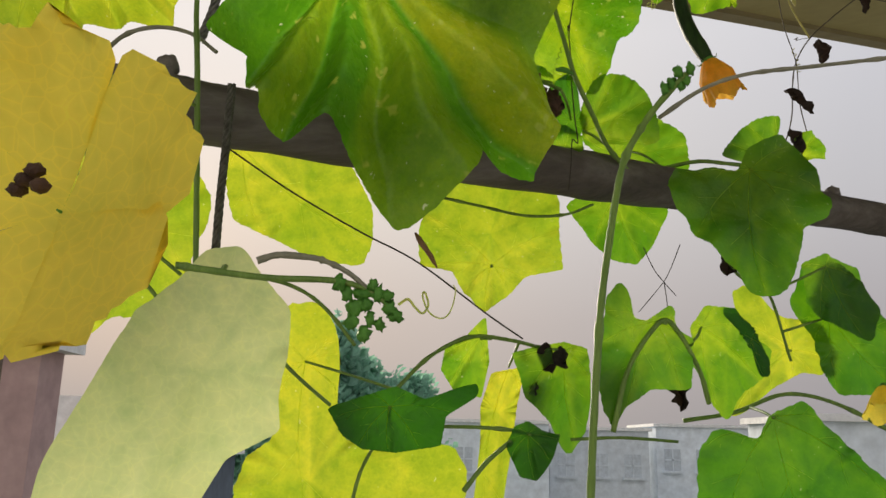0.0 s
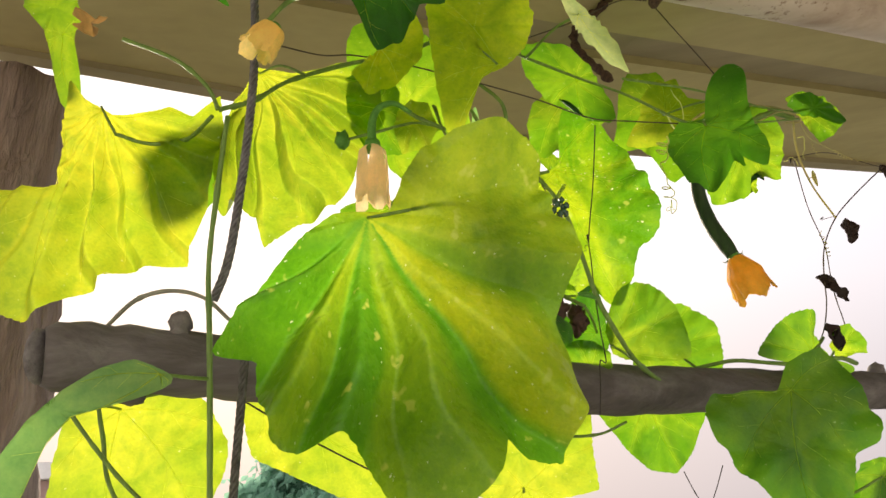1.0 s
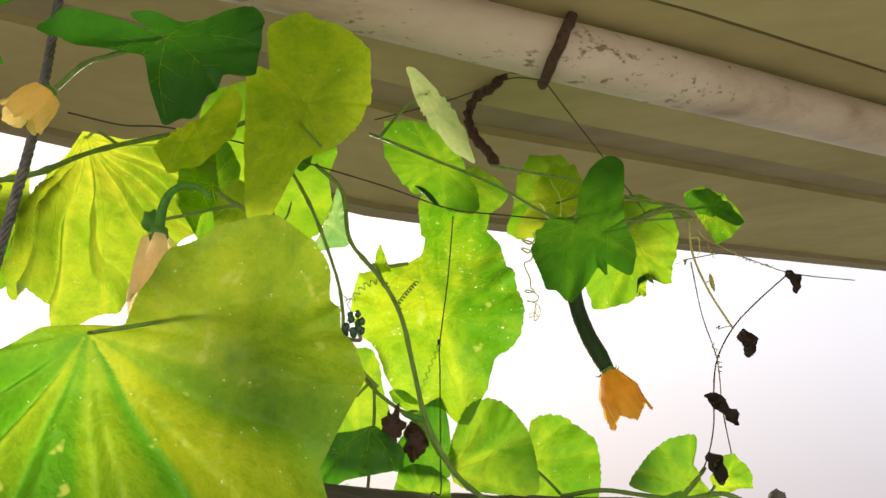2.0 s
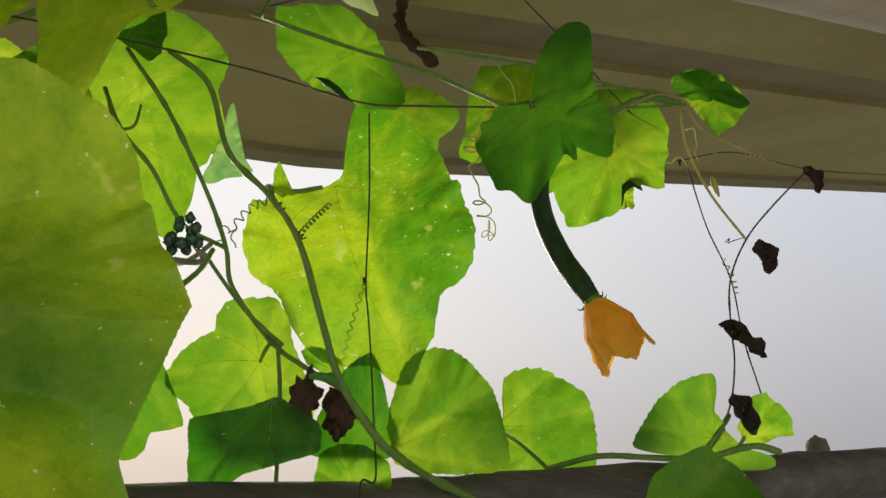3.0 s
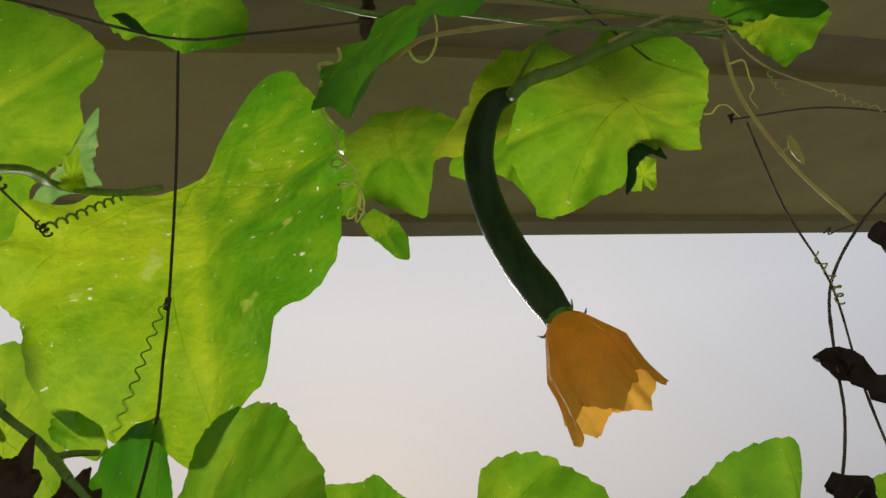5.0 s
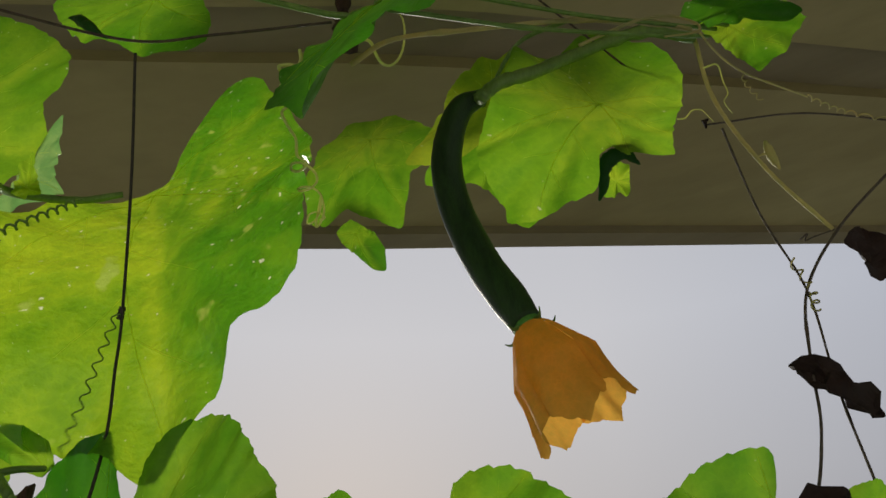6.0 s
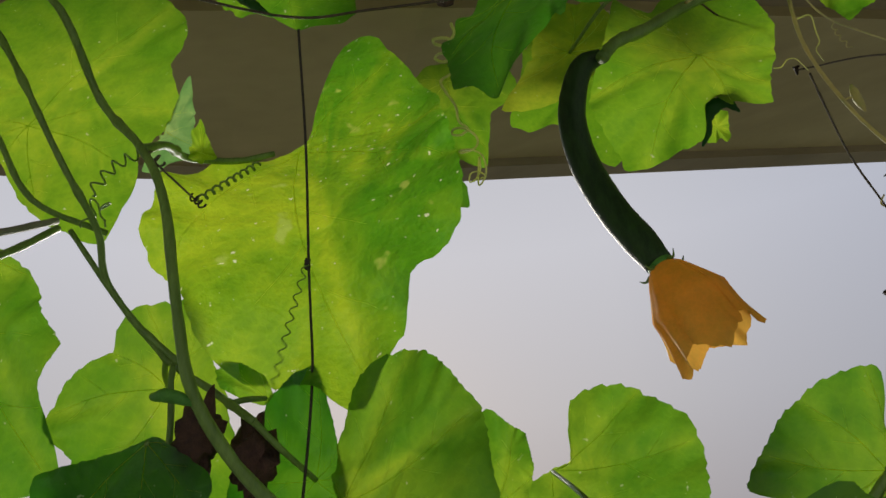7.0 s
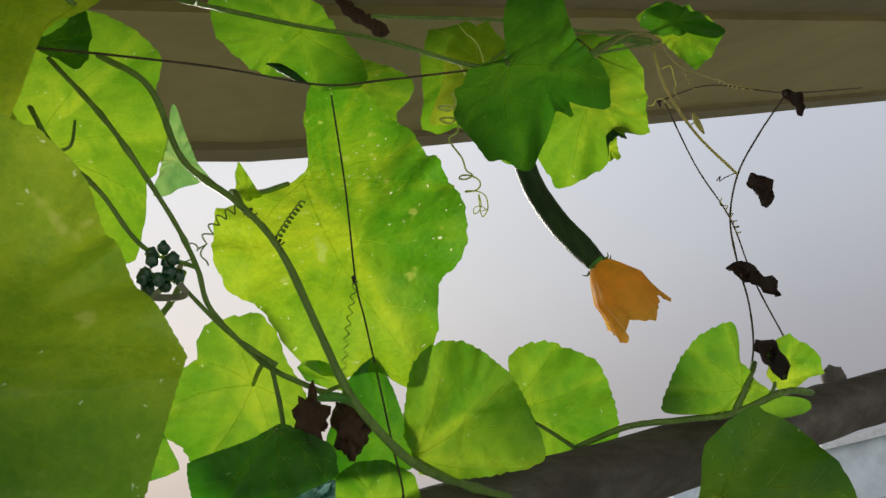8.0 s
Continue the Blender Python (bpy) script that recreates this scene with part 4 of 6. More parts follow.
leaf(vine_g, "small gourd leaf with its upper half folded over", (0.3649, 0.7371, 2.0156), (0.5885, -0.2701, -0.7621), (-0.1925, -0.9623, 0.1925),
     [(-161, 34.2), (-119, 22.1), (-53, 18.7), (-19, 26.1), (21, 28.0), (47, 33.9), (72, 20.6), (134, 19.2), (171, 39.7)], 112, (0.0055, -0.0099), blade="mid", fold=0.35, stalk=(0.3404, 0.7357, 2.0182))
leaf(vine_g, "dark upper half of a small leaf, folded down", (0.3565, 0.7279, 2.0181), (0.5885, -0.2701, -0.7621), (-0.1924, -0.9623, 0.1924),
     [(-176, 26.0), (-135, 19.3), (-43, 17.7), (-9, 35.2), (4, 30.3), (20, 14.8), (96, 15.7), (144, 25.9)], 164, (0.0000, 0.0000), blade="deep", teeth=0, ribbed=False)
leaf(vine_g, "bright yellow-green leaf behind the dark one", (0.2295, 0.8015, 2.0627), (0.0955, 0.1952, 0.9761), (0.0000, -0.9806, 0.1961),
     [(-168, 52.9), (-140, 74.9), (-126, 47.0), (-110, 31.2), (-64, 31.8), (-14, 46.1), (16, 47.2), (51, 30.3), (84, 85.4), (98, 81.6), (138, 29.2)], 113, (-0.0047, -0.0081), blade="yellow", stalk=(0.2777, 0.7100, 2.0134))
leaf(vine_m, "small green gourd leaf where the string is tied", (0.0966, 0.6429, 2.0080), (0.9904, 0.0760, -0.1153), (0.0976, -0.9759, 0.1952),
     [(-158, 43.9), (-140, 56.8), (-109, 49.9), (-81, 41.3), (-32, 29.4), (11, 34.7), (27, 48.1), (40, 60.5), (49, 62.2), (63, 52.4), (77, 38.3), (101, 36.4), (142, 32.0), (175, 36.7)], 114, (0.0000, 0.0100), blade="mid")
leaf(vine_m, "large light green gourd leaf in the upper corner", (-0.0474, 0.6971, 2.0195), (0.2496, 0.0000, -0.9684), (0.2003, -0.9784, 0.0516),
     [(-172, 100.0), (-165, 85.9), (-146, 83.5), (-123, 76.6), (-108, 69.6), (-85, 52.2), (-61, 59.9), (-43, 63.5), (-29, 70.6), (-25, 73.0), (-23, 67.2), (-16, 79.1), (-8, 97.0), (-2, 113.1), (1, 113.0), (6, 102.5), (11, 98.7), (19, 88.9), (31, 76.7), (56, 57.7), (98, 55.6), (125, 70.5), (147, 92.6), (161, 111.9), (176, 110.3)], 116, (0.0300, 0.0200), pleat=0.003)
leaf(vine_m, "bright green gourd leaf beside the thick stem", (0.0400, 0.6688, 1.8029), (-0.9878, -0.0858, -0.1302), (0.0990, -0.9901, -0.0990),
     [(-155, 38.8), (-123, 49.7), (-65, 40.1), (-35, 35.1), (-7, 32.3), (6, 40.3), (13, 44.7), (20, 47.5), (35, 44.0), (54, 39.9), (70, 39.4), (75, 47.5), (86, 53.4), (100, 53.1), (114, 54.9), (127, 46.7), (143, 35.5), (168, 32.6)], 117, (0.0145, -0.0091), blade="mid", teeth=0.032, stalk=(0.0576, 0.6480, 1.8231))
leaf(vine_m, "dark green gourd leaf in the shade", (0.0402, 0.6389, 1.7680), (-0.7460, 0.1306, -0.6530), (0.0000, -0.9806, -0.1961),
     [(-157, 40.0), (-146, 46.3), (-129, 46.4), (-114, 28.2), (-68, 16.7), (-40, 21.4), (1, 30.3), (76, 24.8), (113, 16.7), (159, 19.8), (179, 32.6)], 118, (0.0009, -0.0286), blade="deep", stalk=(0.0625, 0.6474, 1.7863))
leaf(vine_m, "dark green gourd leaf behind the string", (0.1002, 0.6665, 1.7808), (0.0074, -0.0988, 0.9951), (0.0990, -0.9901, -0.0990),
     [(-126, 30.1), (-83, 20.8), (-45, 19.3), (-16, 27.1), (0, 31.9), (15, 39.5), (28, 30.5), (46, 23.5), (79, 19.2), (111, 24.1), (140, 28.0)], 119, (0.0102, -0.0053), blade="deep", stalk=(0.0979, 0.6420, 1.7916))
leaf(vine_m, "small green gourd leaf beside the dark buds", (0.0805, 0.6600, 1.8154), (-0.8306, 0.0000, 0.5569), (0.0000, -1.0000, 0.0000),
     [(-169, 17.9), (-145, 9.4), (-69, 6.3), (-5, 10.3), (23, 8.7), (81, 6.0), (149, 12.1), (175, 18.4)], 120, (-0.0008, -0.0156), blade="mid", teeth=0.01, stalk=(0.0848, 0.6489, 1.8017))
leaf(vine_m, "small dark green young leaf at the shoot tip", (0.0021, 0.5780, 1.9767), (0.6942, 0.0000, 0.7197), (0.0000, -1.0000, 0.0000),
     [(-141, 13.0), (-119, 17.8), (-101, 12.6), (-55, 10.1), (-36, 17.4), (-25, 23.9), (0, 16.5), (37, 11.7), (80, 13.2), (108, 15.1), (126, 16.9), (162, 10.1)], 121, (-0.0100, -0.0045), blade="deep", teeth=0.01)
leaf(vine_m, "tiny narrow leaf at the tip of a stem", (-0.0241, 0.5890, 1.9333), (-0.9885, 0.0000, 0.1513), (0.0000, -1.0000, 0.0000),
     [(-173, 10.7), (-133, 4.8), (-22, 6.7), (0, 11.5), (20, 8.1), (89, 3.3), (168, 8.2)], 122, (0.0000, -0.0085), blade="mid", teeth=0)
leaf(vine_m, "small pointed green leaf at the stalk joint", (0.0611, 0.6520, 1.9203), (-0.1312, 0.0000, 0.9914), (0.0000, -1.0000, 0.0000),
     [(-179, 7.4), (-111, 6.4), (-19, 9.2), (2, 19.1), (23, 8.8), (103, 5.8), (133, 10.5)], 123, (0.0005, -0.0018), teeth=0)
leaf(vine_m, "pale bluish leaf lobe turned over", (0.0135, 0.7045, 1.9775), (0.7902, 0.0000, -0.6128), (0.1010, -0.9863, 0.1303),
     [(-133, 29.1), (-128, 52.2), (-115, 23.6), (-11, 13.0), (2, 23.2), (36, 23.2), (86, 30.2), (139, 9.7)], 125, (0.0000, -0.0200), blade="misty", teeth=0)
leaf(vine_m, "bright gourd leaf on the pole", (0.0952, 0.6600, 1.7535), (-0.3269, 0.0000, 0.9451), (0.0000, -1.0000, 0.0000),
     [(-134, 14.5), (-92, 18.0), (-37, 16.5), (7, 14.7), (64, 16.8), (104, 23.6), (131, 26.4), (156, 20.4)], 126, (0.0014, -0.0120), blade="mid")
# its sector tones paint fold light and shade over the real yellowing
leaf(vine_m, "very large glossy drooping gourd leaf with yellowing edge", (0.0145, 0.4543, 1.7857), (0.1724, 0.0111, -0.9850), (0.3491, -0.9357, 0.0506),
     [(-168, 65.5), (-148, 67.4), (-132, 60.9), (-101, 51.0), (-72, 58.8), (-42, 59.5), (-27, 67.5), (-23, 89.2), (-14, 113.3), (-6, 142.9), (-1, 140.0), (4, 136.3), (9, 125.6), (13, 141.9), (17, 156.9), (20, 171.8), (23, 181.1), (29, 171.4), (36, 161.8), (42, 156.5), (46, 157.7), (47, 168.4), (50, 178.9), (53, 184.2), (58, 174.3), (66, 159.3), (68, 185.7), (71, 173.0), (76, 156.7), (84, 128.8), (93, 108.2), (100, 93.6), (107, 60.7), (128, 61.2), (143, 62.8), (167, 63.6)], 127, (0.0740, -0.0125), blade="old", pleat=0.022, teeth=0.008, creases=(56, 38, 21, -3, -29, -60, -100, 85), ripe_fold_shade=((-180, 0.62), (-95, 0.62), (-72, 0.62), (-66, 0.32), (-57, 0.27), (-50, 0.82), (-33, 1.07), (-30, -0.2), (-26, -0.15), (-18, 0.3), (-8, 0.4), (2, 0.3), (6, -0.05), (14, 0.0), (20, -0.25), (23, 0.2), (30, 0.4), (34, 0.3), (38, -0.15), (48, -0.1), (54, -0.2), (70, -0.1), (180, 0.62)), ribbed=False, glow=(0.2, 0.0), stalk=(0.0248, 0.5120, 1.8229))
leaf(vine_b, "yellow-green gourd leaf hanging below the pole", (-0.1187, 0.6749, 1.6981), (0.7740, 0.1392, -0.6177), (0.0990, -0.9901, -0.0990),
     [(-172, 68.6), (-144, 47.7), (-80, 50.3), (-34, 58.0), (-8, 68.3), (9, 74.8), (39, 53.4), (90, 44.1), (123, 64.1), (149, 69.0), (174, 80.5)], 128, (0.0011, -0.0711), blade="yellow", stalk=(-0.2669, 0.5721, 1.7062))
leaf(vine_b, "yellow five-pointed gourd leaf below the pole", (0.0433, 0.7180, 1.6829), (-0.1308, -0.0986, -0.9865), (0.0000, -0.9950, 0.0995),
     [(-168, 50.8), (-130, 75.9), (-96, 63.1), (-71, 74.0), (-46, 50.9), (-24, 59.3), (-4, 74.7), (14, 61.2), (35, 50.4), (56, 69.7), (69, 67.0), (86, 64.9), (114, 66.1), (137, 60.9)], 129, (-0.0053, 0.0295), blade="yellow", stalk=(0.0438, 0.7000, 1.6489))
leaf(vine_b, "green gourd leaf hanging behind the pole", (0.1738, 0.7550, 1.7075), (0.2659, 0.0000, -0.9640), (0.0000, -1.0000, 0.0000),
     [(-157, 36.4), (-110, 49.2), (-86, 44.0), (-30, 36.2), (0, 43.5), (35, 41.0), (81, 38.2), (120, 57.9), (149, 46.8)], 130, (-0.0001, -0.0252), blade="mid", stalk=(0.2104, 0.7400, 1.7579))
# its dull blade colour includes the shade from the pole behind it
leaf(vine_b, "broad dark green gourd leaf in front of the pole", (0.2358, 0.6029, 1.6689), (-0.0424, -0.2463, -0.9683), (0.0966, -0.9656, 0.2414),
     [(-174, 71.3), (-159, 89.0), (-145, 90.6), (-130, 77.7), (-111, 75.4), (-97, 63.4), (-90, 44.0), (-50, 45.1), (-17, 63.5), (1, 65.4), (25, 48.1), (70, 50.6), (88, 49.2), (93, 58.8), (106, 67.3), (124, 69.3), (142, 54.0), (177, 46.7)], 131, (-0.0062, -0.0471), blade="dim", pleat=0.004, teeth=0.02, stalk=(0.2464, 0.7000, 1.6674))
leaf(vine_b, "green gourd leaf low on the vine", (0.3464, 0.7000, 1.6302), (0.4782, 0.0000, -0.8782), (0.0000, -1.0000, 0.0000),
     [(-160, 38.6), (-87, 26.1), (-42, 37.9), (-5, 48.9), (58, 26.4), (103, 29.0), (163, 40.0)], 132, (-0.0059, -0.0259), stalk=(0.2905, 0.7100, 1.6321), blade="dim")
leaf(vine_b, "gourd leaf seen from below on a dark petiole", (0.1408, 0.5962, 1.5623), (-0.3927, -0.0785, -0.9163), (0.1961, -0.9806, 0.0000),
     [(-178, 29.1), (-164, 53.4), (-145, 42.4), (-128, 51.3), (-86, 50.7), (-52, 27.5), (-16, 37.3), (-7, 56.2), (5, 47.1), (29, 35.8), (81, 27.4), (133, 46.5), (147, 56.0), (156, 45.1), (161, 28.4)], 133, (-0.0075, -0.0314), blade="dim", stalk=(0.1680, 0.5993, 1.5870))
leaf(vine_b, "cupped green gourd leaf with a curled dark edge", (0.2234, 0.6362, 1.5701), (0.2405, 0.0722, -0.9680), (0.2873, -0.9578, 0.0000),
     [(-157, 36.7), (-110, 30.4), (-82, 41.4), (-50, 39.5), (-4, 33.9), (18, 53.2), (40, 39.2), (86, 32.3), (139, 36.7), (172, 40.1)], 134, (0.0160, -0.0236), stalk=(0.1832, 0.6057, 1.5700), blade="mid")
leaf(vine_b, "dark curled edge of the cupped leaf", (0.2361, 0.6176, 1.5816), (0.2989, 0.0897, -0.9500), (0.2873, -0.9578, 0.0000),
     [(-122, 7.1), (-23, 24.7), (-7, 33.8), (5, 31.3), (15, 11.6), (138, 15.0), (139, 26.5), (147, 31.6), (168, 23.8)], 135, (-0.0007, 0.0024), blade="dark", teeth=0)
leaf(vine_b, "yellow-green gourd leaf with ragged holes", (0.3065, 0.7300, 1.5862), (-0.6807, 0.0000, -0.7326), (0.0000, -1.0000, 0.0000),
     [(-170, 39.2), (-132, 40.4), (-101, 44.2), (-82, 27.6), (-29, 35.5), (-9, 72.2), (-3, 82.0), (23, 30.1), (97, 65.5), (111, 64.5), (139, 29.1)], 136, (-0.0075, -0.0050), blade="yellow", stalk=(0.3038, 0.7100, 1.5811))
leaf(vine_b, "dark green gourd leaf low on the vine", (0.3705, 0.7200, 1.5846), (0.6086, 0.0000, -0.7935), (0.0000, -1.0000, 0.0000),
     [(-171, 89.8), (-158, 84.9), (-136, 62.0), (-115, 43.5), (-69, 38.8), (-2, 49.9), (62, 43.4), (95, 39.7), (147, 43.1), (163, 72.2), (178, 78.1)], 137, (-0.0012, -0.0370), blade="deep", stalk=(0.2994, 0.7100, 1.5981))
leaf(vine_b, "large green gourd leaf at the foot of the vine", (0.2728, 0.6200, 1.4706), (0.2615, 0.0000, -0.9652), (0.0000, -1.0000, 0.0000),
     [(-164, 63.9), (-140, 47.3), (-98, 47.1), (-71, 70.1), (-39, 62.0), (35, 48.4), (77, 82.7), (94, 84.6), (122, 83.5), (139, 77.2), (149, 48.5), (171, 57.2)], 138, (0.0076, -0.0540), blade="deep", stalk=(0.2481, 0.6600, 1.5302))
leaf(vine_b, "long yellow gourd leaf hanging edge-on", (0.0503, 0.7000, 1.5231), (-0.1562, 0.0000, -0.9877), (0.0000, -1.0000, 0.0000),
     [(-158, 44.9), (-116, 16.7), (-28, 34.2), (-13, 68.8), (-9, 104.1), (3, 107.1), (23, 27.9), (97, 15.7), (161, 33.5)], 139, (-0.0026, -0.0390), blade="yellow", stalk=(0.0641, 0.6600, 1.5776))
leaf(vine_b, "small green gourd leaf on an arched stem", (0.0201, 0.6600, 1.5598), (-0.4727, 0.0000, -0.8812), (0.0000, -1.0000, 0.0000),
     [(-124, 20.1), (-55, 30.8), (-11, 24.6), (45, 19.9), (100, 20.2), (154, 22.1), (175, 43.1)], 140, (-0.0015, -0.0236), stalk=(0.0418, 0.6600, 1.5802))
leaf(vine_b, "green gourd leaf below the stem joint", (0.0938, 0.6592, 1.5499), (0.0149, 0.0015, -0.9999), (0.0995, -0.9950, 0.0000),
     [(-164, 30.3), (-131, 35.7), (-72, 29.9), (-26, 49.8), (-7, 62.6), (12, 34.7), (57, 30.1), (118, 41.0), (144, 29.9)], 141, (-0.0080, -0.0223), blade="dim", stalk=(0.0854, 0.6600, 1.5728))
leaf(vine_b, "large bright yellow-green gourd leaf near the ground", (-0.0993, 0.6600, 1.4658), (0.1205, 0.0000, -0.9927), (0.0000, -1.0000, 0.0000),
     [(-176, 143.7), (-168, 130.5), (-161, 95.4), (-158, 63.8), (-133, 41.1), (-106, 71.7), (-99, 114.8), (-87, 124.5), (-69, 122.2), (-19, 58.9), (64, 63.7), (92, 58.5), (118, 52.6), (140, 43.9), (164, 75.6), (174, 139.3)], 142, (-0.0020, -0.0930), blade="yellow", stalk=(-0.0349, 0.6600, 1.5375))
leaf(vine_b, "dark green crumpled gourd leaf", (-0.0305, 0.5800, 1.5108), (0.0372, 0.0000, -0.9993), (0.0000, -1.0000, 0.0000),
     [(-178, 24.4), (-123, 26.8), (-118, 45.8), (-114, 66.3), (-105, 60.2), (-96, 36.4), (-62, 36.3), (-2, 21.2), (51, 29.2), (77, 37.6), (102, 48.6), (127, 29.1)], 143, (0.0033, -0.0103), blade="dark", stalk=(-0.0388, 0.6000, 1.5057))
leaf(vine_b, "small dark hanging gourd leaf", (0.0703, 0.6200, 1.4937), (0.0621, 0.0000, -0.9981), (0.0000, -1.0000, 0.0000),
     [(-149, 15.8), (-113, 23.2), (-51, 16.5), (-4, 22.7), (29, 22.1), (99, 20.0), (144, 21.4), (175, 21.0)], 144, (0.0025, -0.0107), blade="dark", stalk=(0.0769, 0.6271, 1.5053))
leaf(vine_b, "large pale dusty green leaf close in front", (-0.0973, 0.3330, 1.5236), (-0.3553, -0.1066, -0.9287), (0.2873, -0.9578, 0.0000),
     [(-175, 48.0), (-151, 45.2), (-132, 37.7), (-97, 33.2), (-78, 41.2), (-43, 36.6), (-25, 53.2), (-10, 73.1), (10, 83.8), (22, 82.4), (35, 64.0), (59, 40.7), (109, 35.3), (139, 38.0), (156, 50.7), (172, 55.5)], 145, (0.0101, -0.0440), blade="pale", teeth=0.005, ribbed=False, stalk=(-0.0859, 0.3126, 1.5608))
leaf(vine_l, "yellow gourd leaf below the pole with a brown dried edge", (-0.2561, 0.6215, 1.6571), (-0.0127, -0.0013, -0.9999), (0.0995, -0.9950, 0.0000),
     [(-151, 80.3), (-137, 77.4), (-111, 75.4), (-92, 68.0), (-72, 62.6), (-53, 74.5), (-38, 85.1), (-2, 72.5), (10, 90.6), (36, 92.4), (48, 87.2), (78, 64.2), (109, 64.6), (131, 74.0), (162, 68.5)], 146, (0.0160, -0.0542), blade="yellow", stalk=(-0.2669, 0.5721, 1.7062))
leaf(vine_l, "narrow blue-green gourd leaf curving over the pole end", (-0.2403, 0.4595, 1.6860), (-0.6711, 0.0210, -0.7411), (0.2762, -0.9206, -0.2762),
     [(-177, 31.4), (-166, 51.2), (-149, 66.6), (-143, 68.5), (-139, 51.5), (-109, 11.5), (-31, 22.0), (-23, 93.0), (-12, 78.5), (3, 40.1), (21, 15.3), (160, 11.1)], 147, (-0.0299, -0.0525), blade="misty", pleat=0.004, teeth=0.01, stalk=(-0.1630, 0.4989, 1.7088))
leaf(vine_l, "wide yellow-green gourd leaf hanging by the rope", (-0.2748, 0.6037, 1.8839), (-0.1831, -0.0183, -0.9829), (0.0995, -0.9950, 0.0000),
     [(-178, 91.9), (-161, 87.2), (-158, 118.7), (-138, 90.5), (-107, 62.7), (-78, 62.8), (-50, 76.4), (-18, 65.5), (12, 96.1), (18, 116.5), (24, 129.8), (37, 141.7), (60, 134.9), (79, 133.0), (84, 100.7), (91, 65.9), (121, 88.3), (139, 138.9), (140, 108.0), (151, 81.4)], 148, (0.0523, -0.0780), blade="yellow", pleat=0.01, teeth=0.012, creases=(0, 11, -12, 24, -26, 38, -41, 56, -60, 80, -82, 120, -125), stalk=(-0.2961, 0.6000, 1.9432))
leaf(vine_l, "narrow yellow-green leaf lobe by the dead leaf", (-0.3810, 0.6200, 2.0925), (0.2656, 0.0000, -0.9641), (0.0000, -1.0000, 0.0000),
     [(-153, 34.8), (-62, 26.8), (-13, 49.2), (-10, 75.3), (-5, 117.0), (4, 117.2), (28, 27.1), (111, 32.4), (165, 56.9)], 149, (-0.0025, 0.0321))
leaf(vine_l, "green gourd leaf half hidden by the wide one", (-0.2487, 0.6350, 1.9170), (-0.3647, 0.0000, -0.9311), (0.0000, -1.0000, 0.0000),
     [(-165, 61.1), (-122, 38.2), (-71, 39.2), (-42, 46.8), (-12, 55.8), (13, 45.1), (82, 40.5), (127, 35.4), (166, 43.3)], 150, (-0.0111, -0.0453), blade="mid")
leaf(vine_l, "pleated bright yellow gourd leaf behind the bud", (-0.1456, 0.6266, 1.9467), (0.1129, -0.0877, -0.9897), (0.0990, -0.9901, 0.0990),
     [(-179, 74.3), (-149, 88.1), (-126, 93.7), (-98, 79.9), (-64, 63.5), (-21, 82.7), (-2, 84.5), (10, 101.3), (17, 109.2), (26, 84.8), (39, 86.5), (44, 96.7), (74, 76.1), (126, 68.8), (158, 88.4)], 151, (0.0306, -0.0767), blade="yellow", pleat=0.011, teeth=0.01, creases=(0, 11, -12, 24, -26, 38, -41, 56, -60, 80, -82, 120, -125), stalk=(-0.1250, 0.5657, 1.9726))
leaf(vine_m, "yellow-green gourd leaf folded round its stem", (0.0165, 0.5216, 1.9826), (-0.3877, -0.1491, -0.9096), (0.1476, -0.9841, 0.0984),
     [(-166, 64.9), (-125, 44.0), (-82, 39.9), (-48, 40.9), (-22, 50.4), (-17, 70.4), (-15, 92.7), (-13, 112.6), (-7, 99.9), (13, 59.7), (86, 44.6), (111, 39.6), (129, 76.6), (150, 80.3), (167, 75.0)], 152, (-0.0256, 0.0272), blade="lime", pleat=0.004, stalk=(-0.0127, 0.5400, 1.9882))
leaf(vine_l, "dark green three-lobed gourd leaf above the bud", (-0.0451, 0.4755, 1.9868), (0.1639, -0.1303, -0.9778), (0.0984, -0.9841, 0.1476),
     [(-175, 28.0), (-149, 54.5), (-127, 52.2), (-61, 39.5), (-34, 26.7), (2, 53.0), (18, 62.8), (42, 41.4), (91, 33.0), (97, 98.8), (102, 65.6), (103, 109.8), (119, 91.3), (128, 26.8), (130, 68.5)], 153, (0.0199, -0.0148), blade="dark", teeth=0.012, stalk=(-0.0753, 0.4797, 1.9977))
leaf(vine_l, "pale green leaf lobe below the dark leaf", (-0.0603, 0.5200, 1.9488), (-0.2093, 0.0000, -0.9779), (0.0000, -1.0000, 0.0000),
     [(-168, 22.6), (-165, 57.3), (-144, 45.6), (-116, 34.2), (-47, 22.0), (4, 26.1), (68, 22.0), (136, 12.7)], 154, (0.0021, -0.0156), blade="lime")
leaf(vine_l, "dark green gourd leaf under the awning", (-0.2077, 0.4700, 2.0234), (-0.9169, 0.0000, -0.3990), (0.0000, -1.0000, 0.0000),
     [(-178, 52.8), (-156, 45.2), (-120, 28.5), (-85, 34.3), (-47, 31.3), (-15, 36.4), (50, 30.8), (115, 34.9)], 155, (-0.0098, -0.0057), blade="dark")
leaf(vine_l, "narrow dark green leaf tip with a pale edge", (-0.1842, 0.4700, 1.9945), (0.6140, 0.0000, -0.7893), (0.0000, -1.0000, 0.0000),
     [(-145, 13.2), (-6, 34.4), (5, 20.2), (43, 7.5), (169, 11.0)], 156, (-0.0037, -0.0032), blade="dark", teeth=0)
